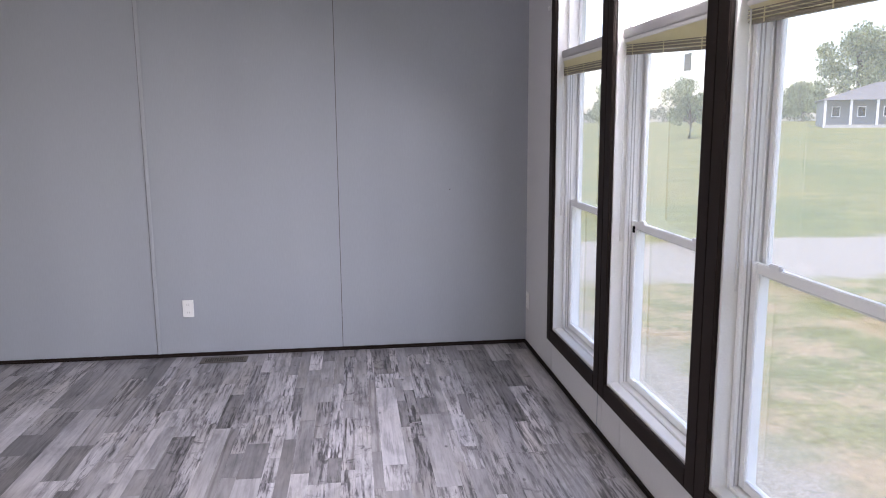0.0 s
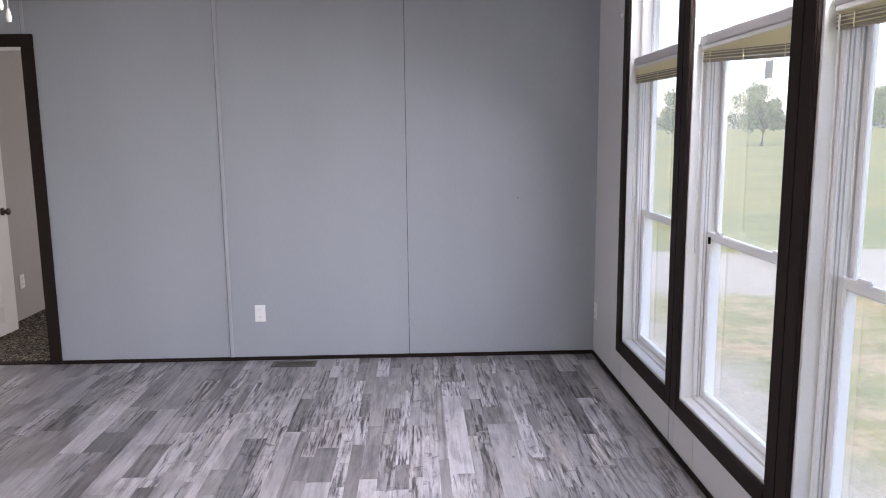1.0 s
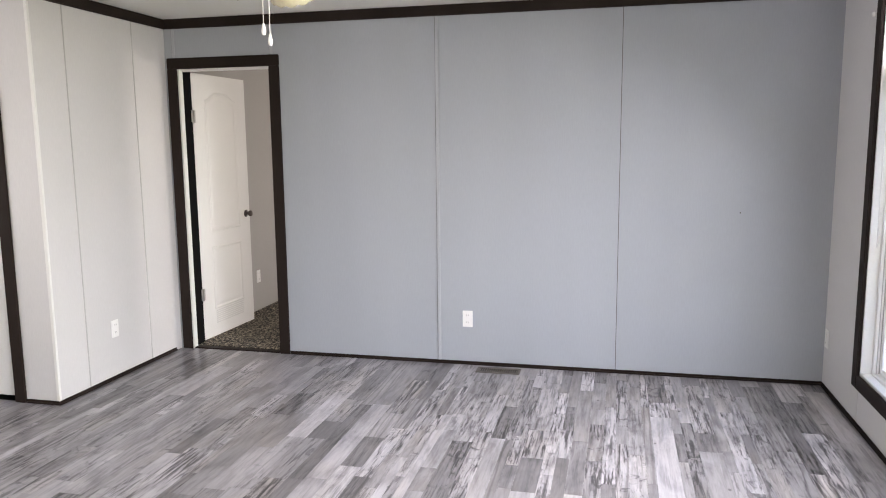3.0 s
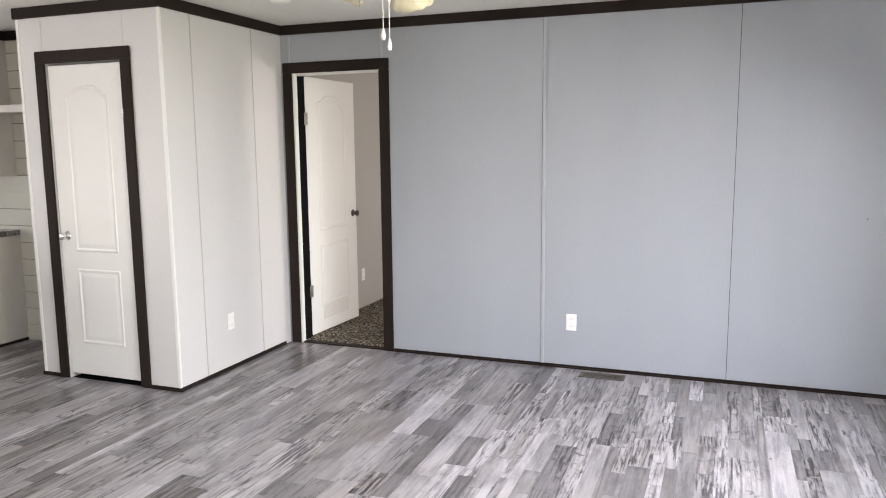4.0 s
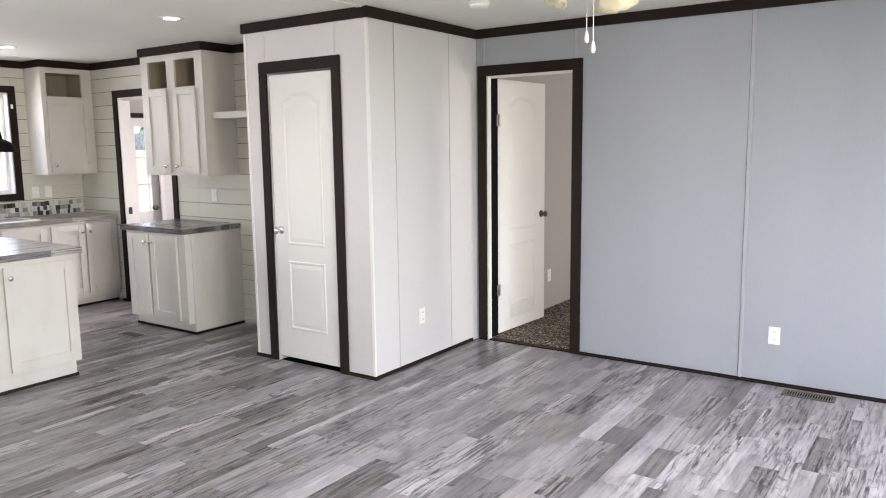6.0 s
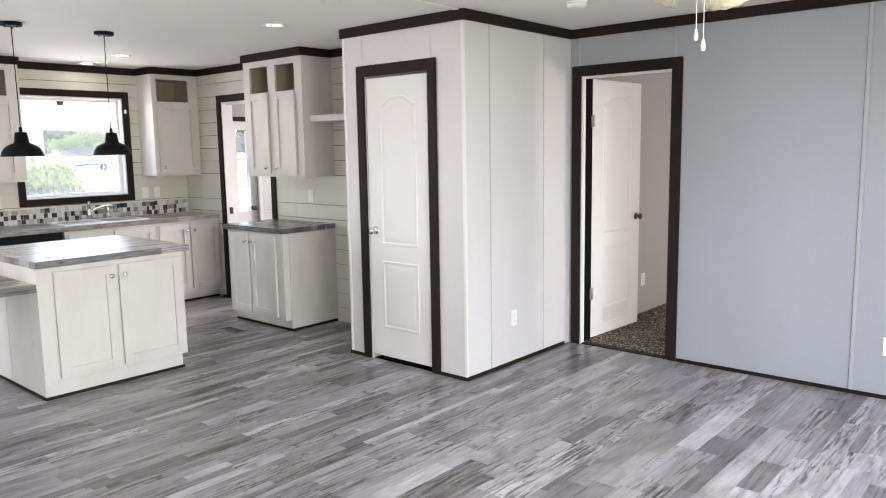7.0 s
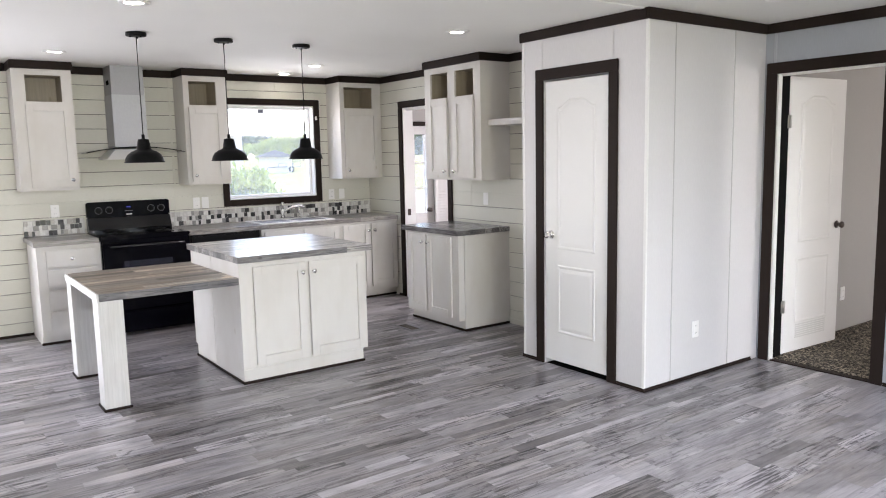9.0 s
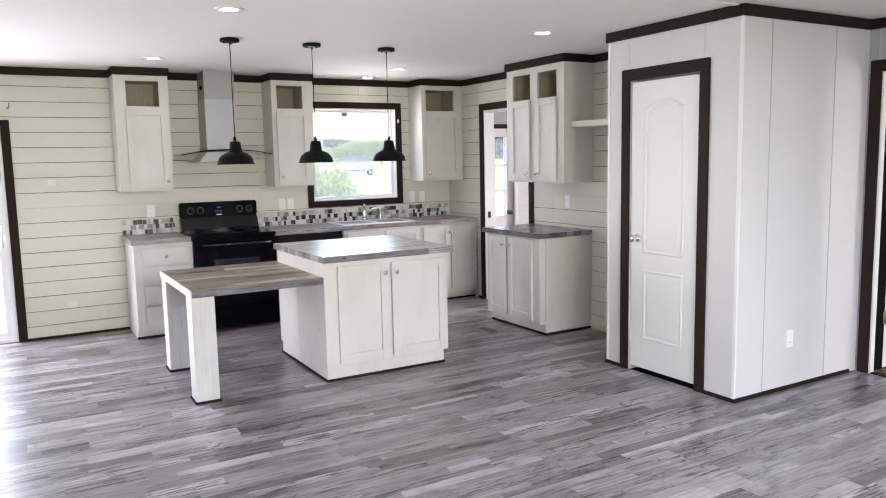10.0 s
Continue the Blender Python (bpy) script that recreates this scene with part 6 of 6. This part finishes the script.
def tree(name, x, y, h, spread, label, seed, mat=None, leaf=0.35, clumps=26, trunk=True):
    rnd = random.Random(seed)
    z = ground_height(x, y)
    t = thing(name, (x, y, z), label, "tree" if trunk else "bush", "trees" if trunk else "")
    bm = bmesh.new()
    lowest = 0.3 if trunk else 0.1
    tr = h * 0.028
    join(bm, tube([(x, y, z - 0.1), (x + 0.02 * h, y, z + 0.25 * h), (x - 0.01 * h, y + 0.01 * h, z + 0.55 * h), (x, y, z + 0.8 * h)], [tr, tr * 0.8, tr * 0.5, tr * 0.15], 8))
    crown_bm = bmesh.new()
    for k in range(clumps):
        a = rnd.uniform(0, 2 * math.pi)
        u = rnd.uniform(lowest, 0.92)
        rad = spread * (1 - ((u - 0.5) / 0.62) ** 2) * rnd.uniform(0.35, 1.0)
        c = (x + rad * math.cos(a), y + rad * math.sin(a), z + u * h)
        if trunk and k % 3 == 0:
            s0 = z + max(0.25, u - 0.25) * h
            join(bm, tube([(x, y, s0), ((x + c[0]) / 2, (y + c[1]) / 2, (s0 + c[2]) / 2 + 0.05 * h), c], [tr * 0.5, tr * 0.3, tr * 0.08], 6))
        leaf_clump(crown_bm, c, spread * rnd.uniform(0.22, 0.4), 220, leaf * 0.6, rnd)
    part("trunk", bm, mat_bark, t)
    part("crown", crown_bm, mat or mat_leaf, t)
    return t


def polar(az, dist):
    return -1.2 + dist * math.cos(radians(az)), -4.86 + dist * math.sin(radians(az))


tree("tree", *polar(54.4, 118), 12.5, 5.5, "broad green shade tree behind the neighbour's house", 4, leaf=0.5, clumps=40)
tree("tree", *polar(64.9, 70), 5.2, 2.3, "small round-topped tree on the far lawn", 5, clumps=24, leaf=0.25)
tree("tree", *polar(70.3, 75), 5.0, 2.4, "small round-topped tree on the far lawn", 6, clumps=24, leaf=0.25)
tree("tree", *polar(57.6, 150), 6.5, 4.0, "dense green tree in the far hedge", 7, clumps=22, leaf=0.5)
tree("tree", *polar(59.2, 160), 5.5, 4.5, "dense green tree in the far hedge", 8, clumps=22, leaf=0.5)
hb = bmesh.new()
rnd = random.Random(11)
for k in range(170):
    x, y = polar(30 + 55 * k / 170, rnd.uniform(185, 215))
    leaf_clump(hb, (x, y, ground_height(x, y) + rnd.uniform(0.3, 3.2)), rnd.uniform(1.2, 2.4), 70, 0.42, rnd)
for k in range(190):
    x, y = polar(140 + 60 * k / 190, rnd.uniform(150, 190))
    leaf_clump(hb, (x, y, ground_height(x, y) + rnd.uniform(0.3, 4.6 if k < 40 else 6.5)), rnd.uniform(1.8, 3.0), 110, 0.75, rnd)
solid("far_woods", hb, mat_leaf_far, "distant hazy tree line round the fields", "woods", kind="stuff")


def house(name, x, y, z, yaw, w, d, eave, ridge, wall_mat, label, porch=True, windows=True):
    t = thing(name, (0, 0, 0), label, "house", "neighbouring buildings")
    part("wall", box(-w / 2, w / 2, -d / 2, d / 2, -0.6, eave), wall_mat, t)
    rf = bmesh.new()
    ow, od = w / 2 + 0.5, d / 2 + (2.2 if porch else 0.5)
    pts = [(-ow, -od, eave - 0.1), (ow, -od, eave - 0.1), (ow, d / 2 + 0.5, eave - 0.1), (-ow, d / 2 + 0.5, eave - 0.1), (-ow + (6.5 if porch else 0), 0, ridge), (ow - (6.5 if porch else 0), 0, ridge)]
    v = [rf.verts.new(p) for p in pts]
    for f in ((0, 1, 5, 4), (1, 2, 5), (2, 3, 4, 5), (3, 0, 4), (3, 2, 1, 0)):
        rf.faces.new([v[i] for i in f])
    part("roof", rf, mat_roof, t, "grey shingle roof")
    n = max(2, int(w / 2.6))
    for i in range(n if windows else 0):
        cx = -w / 2 + (i + 0.5) * w / n
        win = part("window", box(cx - 0.45, cx + 0.45, -d / 2 - 0.05, -d / 2, 0.9, 2.1), mat_vinyl, t)
        part("pane", box(cx - 0.37, cx + 0.37, -d / 2 - 0.07, -d / 2 - 0.052, 0.98, 2.02), mat_black_glass, win)
    if porch:
        for i in range(n + 1):
            cx = -w / 2 + i * w / n
            part("porch_post", box(cx - 0.12, cx + 0.12, -od + 0.15, -od + 0.39, -0.5, eave - 0.1), mat_vinyl, t, "white porch post")
        part("porch_floor", box(-w / 2, w / 2, -od + 0.1, -d / 2 - 0.001, -0.5, 0.0), mat_concrete, t)
    t.matrix_basis = pose(x, y, z, 0, 0, yaw)
    return t


hx, hy = polar(52.2, 105)
house("neighbour_house", hx, hy, ground_height(hx, hy) + 0.2, -28, 16, 8, 2.9, 5.0, mat_siding_dark, "low slate-blue house with grey roof and white porch posts")
house("neighbour_house", -31.9, 0.9, -0.62, 90, 9.6, 5, 3.15, 3.35, mat_siding, "pale-sided neighbouring building across the yard", False, False)
hx, hy = polar(156.8, 75)
house("shed", hx, hy, ground_height(hx, hy), 155, 3.4, 3, 1.55, 2.15, mat_siding, "pale shed far across the lawn", False, False)


def utility_trailer(x, y, yaw):
    t = thing("utility_trailer", (0, 0, 0), "low grey utility trailer parked far across the yard", "trailer")
    part("bed", box(-1.3, 1.3, -0.7, 0.7, 0.5, 0.58, 0.02), mat_steel, t)
    for sy in (-0.68, 0.64):
        part("rail", box(-1.3, 1.3, sy, sy + 0.04, 0.86, 0.9), mat_steel, t)
        for sx in (-1.28, -0.42, 0.42, 1.24):
            part("post", box(sx, sx + 0.04, sy, sy + 0.04, 0.58, 0.86), mat_steel, t)
    part("tongue", tube([(-1.3, 0, 0.5), (-2.0, 0, 0.48), (-2.1, 0, 0.2), (-2.1, 0, 0.0)], 0.05, 8), mat_steel, t)
    for wy in (-0.8, 0.8):
        wh = part("wheel", lathe([(0.28, -0.09), (0.3, -0.05), (0.3, 0.05), (0.28, 0.09)], 18, Matrix.Translation((0.1, wy, 0.3)) @ pose(0, 0, 0, 90)), mat_black, t)
        part("rim", lathe([(0.17, -0.095), (0.17, 0.095)], 12, Matrix.Translation((0.1, wy, 0.3)) @ pose(0, 0, 0, 90)), mat_steel, wh)
    t.matrix_basis = pose(x, y, ground_height(x, y), 0, 0, yaw)
    return t


utility_trailer(*polar(156.1, 74), 100)
for az, dist, h, sd in ((157.5, 118, 3.0, 41), (156.2, 116, 4.0, 42), (154.7, 112, 4.8, 43), (153.1, 108, 5.2, 44), (151.4, 105, 5.4, 45)):
    tree("tree", *polar(az, dist), h, 2.6, "pale leafy tree beyond the yard", sd, mat_leaf_light, leaf=0.32, clumps=24)
tree("bush", -13.6, -0.4, 2.2, 0.75, "bright green leafy shrub outside the kitchen window", 31, mat_leaf_light, leaf=0.09, clumps=40, trunk=False)
tree("bush", -13.0, 0.15, 1.75, 0.55, "bright green leafy shrub outside the kitchen window", 32, mat_leaf_light, leaf=0.09, clumps=22, trunk=False)

mat_bench = whitewashed("bleached_bench_timber", (0.6, 0.54, 0.45), 'y', 0.7, 1.0)

# porch outside the patio door
solid("porch_slab", box(W - 2.6, W - 0.165, -8.2, -4.6, -0.72, -0.06, 0.01), mat_concrete, "pale concrete porch outside the patio door", "porch", kind="structure")
bench = thing("porch_bench", (W - 1.5, -5.62, -0.06), "pale wooden bench on the porch", "bench")
part("seat", box(W - 1.8, W - 1.25, -6.1, -5.22, 0.37, 0.41, 0.006), mat_bench, bench)
for bx in (W - 1.77, W - 1.33):
    for by in (-6.06, -5.3):
        part("leg", box(bx, bx + 0.05, by, by + 0.05, -0.06, 0.37, 0.004), mat_bench, bench)
box_thing = thing("storage_box", (W - 1.5, -5.62, 0.411), "orange plastic storage box standing on the bench", "storage box")
part("body", box(W - 1.75, W - 1.3, -6.0, -5.25, 0.411, 0.66, 0.02), mat_terracotta, box_thing)
part("lid", box(W - 1.76, W - 1.29, -6.01, -5.24, 0.661, 0.7, 0.012), mat_terracotta, box_thing)


# ---- pieces of the setting: boards, tiles, planks ----
def unit_mesh(name, sx, sy, sz, mat, bevel=0.0):
    """A box from the origin, shared between alike pieces."""
    bm = box(0, sx, 0, sy, 0, sz)
    if bevel:
        bmesh.ops.bevel(bm, geom=[e for e in bm.edges], offset=bevel, segments=1, affect='EDGES')
    me = bpy.data.meshes.new(name)
    bm.to_mesh(me)
    bm.free()
    me.materials.append(mat)
    return me


def piece(name, me, parent, at):
    ob = new(name, me)
    ob.parent = parent
    ob.location = Vector(at) - ORIGIN.get(parent.name, Vector())
    return ob


BOARD = 0.1333
ROWS = [0.0] + [0.125 + BOARD * k for k in range(17)] + [CROWN + 0.03]


def board_wall(parent, axis, d0, d1, u0, u1, holes, seams):
    """Horizontal boards with open joints, cut round the openings."""
    for r in range(len(ROWS) - 1):
        # the joint between two sheets of boarding is all but closed
        z0 = ROWS[r] + (0.0004 if r == 9 else 0.0025)
        z1 = ROWS[r + 1] - (0.0004 if r == 8 else 0.0025)
        cuts = [(u0, u1)]
        strips = []
        for h in holes:
            if h[2] < z1 and h[3] > z0:
                if z1 - h[3] > 0.01:
                    strips.append((h[0], h[1], h[3], z1))
                if h[2] - z0 > 0.01:
                    strips.append((h[0], h[1], z0, h[2]))
                nxt = []
                for a, b in cuts:
                    if h[1] <= a or h[0] >= b:
                        nxt.append((a, b))
                    else:
                        if h[0] > a + 0.02:
                            nxt.append((a, h[0]))
                        if h[1] < b - 0.02:
                            nxt.append((h[1], b))
                cuts = nxt
        runs = []
        for a, b in cuts:
            pts = [a] + [s for s in seams if a + 0.05 < s < b - 0.05] + [b]
            runs += [(p + (0.0005 if i else 0), q, z0, z1) for i, (p, q) in enumerate(zip(pts, pts[1:]))]
        for a, b, lo, hi in runs + strips:
            if axis == 'y':
                me = unit_mesh("board", abs(d1 - d0), b - a, hi - lo, mat_shiplap, 0.0015)
                piece("board", me, parent, (min(d0, d1), a, lo))
            else:
                me = unit_mesh("board", b - a, abs(d1 - d0), hi - lo, mat_shiplap, 0.0015)
                piece("board", me, parent, (a, min(d0, d1), lo))


ww = bpy.data.objects["wall_west"]
wk = bpy.data.objects["wall_kitchen"]
board_wall(ww, 'y', W - 0.0115, W, S, N, [(KW[0] - 0.03, KW[1] + 0.03, KW[2] - 0.03, KW[3] + 0.03), (SLIDER[0] - 0.03, SLIDER[1] + 0.03, -0.1, SLIDER[3] + 0.03)], [-2.862, -1.75])
solid("batten", box(W, W + 0.005, -2.868, -2.848, 1.06, CROWN, 0.0015), mat_shiplap, "thin cream batten over a joint in the boarding", "trim", kind="structure")
board_wall(wk, 'x', N, N + 0.0115, W, PX0, [(-8.36, -7.49, -0.1, 2.12)], [-8.36, -7.1])

# mosaic backsplash
mat_grout = painted("pale_grout", (0.55, 0.54, 0.52), 0.8, 0.05)
rnd = random.Random(77)
TH = 0.0465
TILE_W = (0.026, 0.036, 0.048)
tile_me = [unit_mesh("tile", 0.007 + 0.001 * k, tw - 0.003, TH - 0.003, mat_tile, 0.0012) for k, tw in enumerate(TILE_W)]
for y0, y1 in ((-4.21, -3.706), (-2.934, N - 0.003)):
    bs = solid("backsplash", box(W + 0.0005, W + 0.004, y0, y1, 0.8975, 0.8975 + 3 * TH + 0.004), mat_grout, "grey mosaic tile backsplash in three rows", "backsplash", at=(W, y0, 0.8975))
    for r in range(3):
        y = y0 + 0.001
        while y + TILE_W[0] < y1:
            k = rnd.choice([i for i, tw in enumerate(TILE_W) if y + tw <= y1 + 0.001])
            piece("tile", tile_me[k], bs, (W + 0.004, y, 0.899 + r * TH + rnd.choice((0, 0.004))))
            y += TILE_W[k]

# floor planks, printed strips along y
mat_joint = painted("grey_floor_joint", (0.13, 0.128, 0.13), 0.6, 0.1)
solid_floor = solid("floor", box(W - 0.15, 0.15, S - 0.14, 1.95, -0.022, -0.006), mat_joint, "grey weathered-timber plank floor", "floor", kind="structure")
rnd = random.Random(2024)
WIDTHS = (0.045, 0.062, 0.078, 0.11)
shared = {}
rest_v, rest_f = [], []
count = 0
x = W
while x < -0.001:
    w = rnd.choice(WIDTHS)
    w = min(w, -x)
    y = S - rnd.uniform(0.0, 0.8)
    while y < 0:
        L = rnd.choice((0.24, 0.36, 0.48, 0.6, 0.8, 1.0))
        a, b = max(y, S), min(y + L, 0.0)
        y += L
        if b - a < 0.01:
            continue
        near = count < 300 and x > -3.3 and a > -3.0 and b - a > L - 0.001 and w in WIDTHS
        if near:
            key = (w, L)
            if key not in shared:
                shared[key] = unit_mesh("plank", w - 0.0006, L - 0.0006, 0.006, mat_plank)
            piece("plank", shared[key], solid_floor, (x, a, -0.006))
            count += 1
        else:
            top = 1.95 if (b >= -0.001 and x < PX0) else b
            i = len(rest_v)
            e = 0.0003
            rest_v += [(x + e, a + e, 0), (x + w - e, a + e, 0), (x + w - e, top - e, 0), (x + e, top - e, 0), (x + e, a + e, -0.006), (x + w - e, a + e, -0.006), (x + w - e, top - e, -0.006), (x + e, top - e, -0.006)]
            rest_f += [(i, i + 1, i + 2, i + 3), (i, i + 4, i + 5, i + 1), (i + 1, i + 5, i + 6, i + 2), (i + 2, i + 6, i + 7, i + 3), (i + 3, i + 7, i + 4, i)]
    x += w
me = bpy.data.meshes.new("planks")
me.from_pydata(rest_v, [], rest_f)
me.materials.append(mat_plank_joined)
ob = new("planks", me)
ob.parent = solid_floor
tagged(ob, kind="stuff")
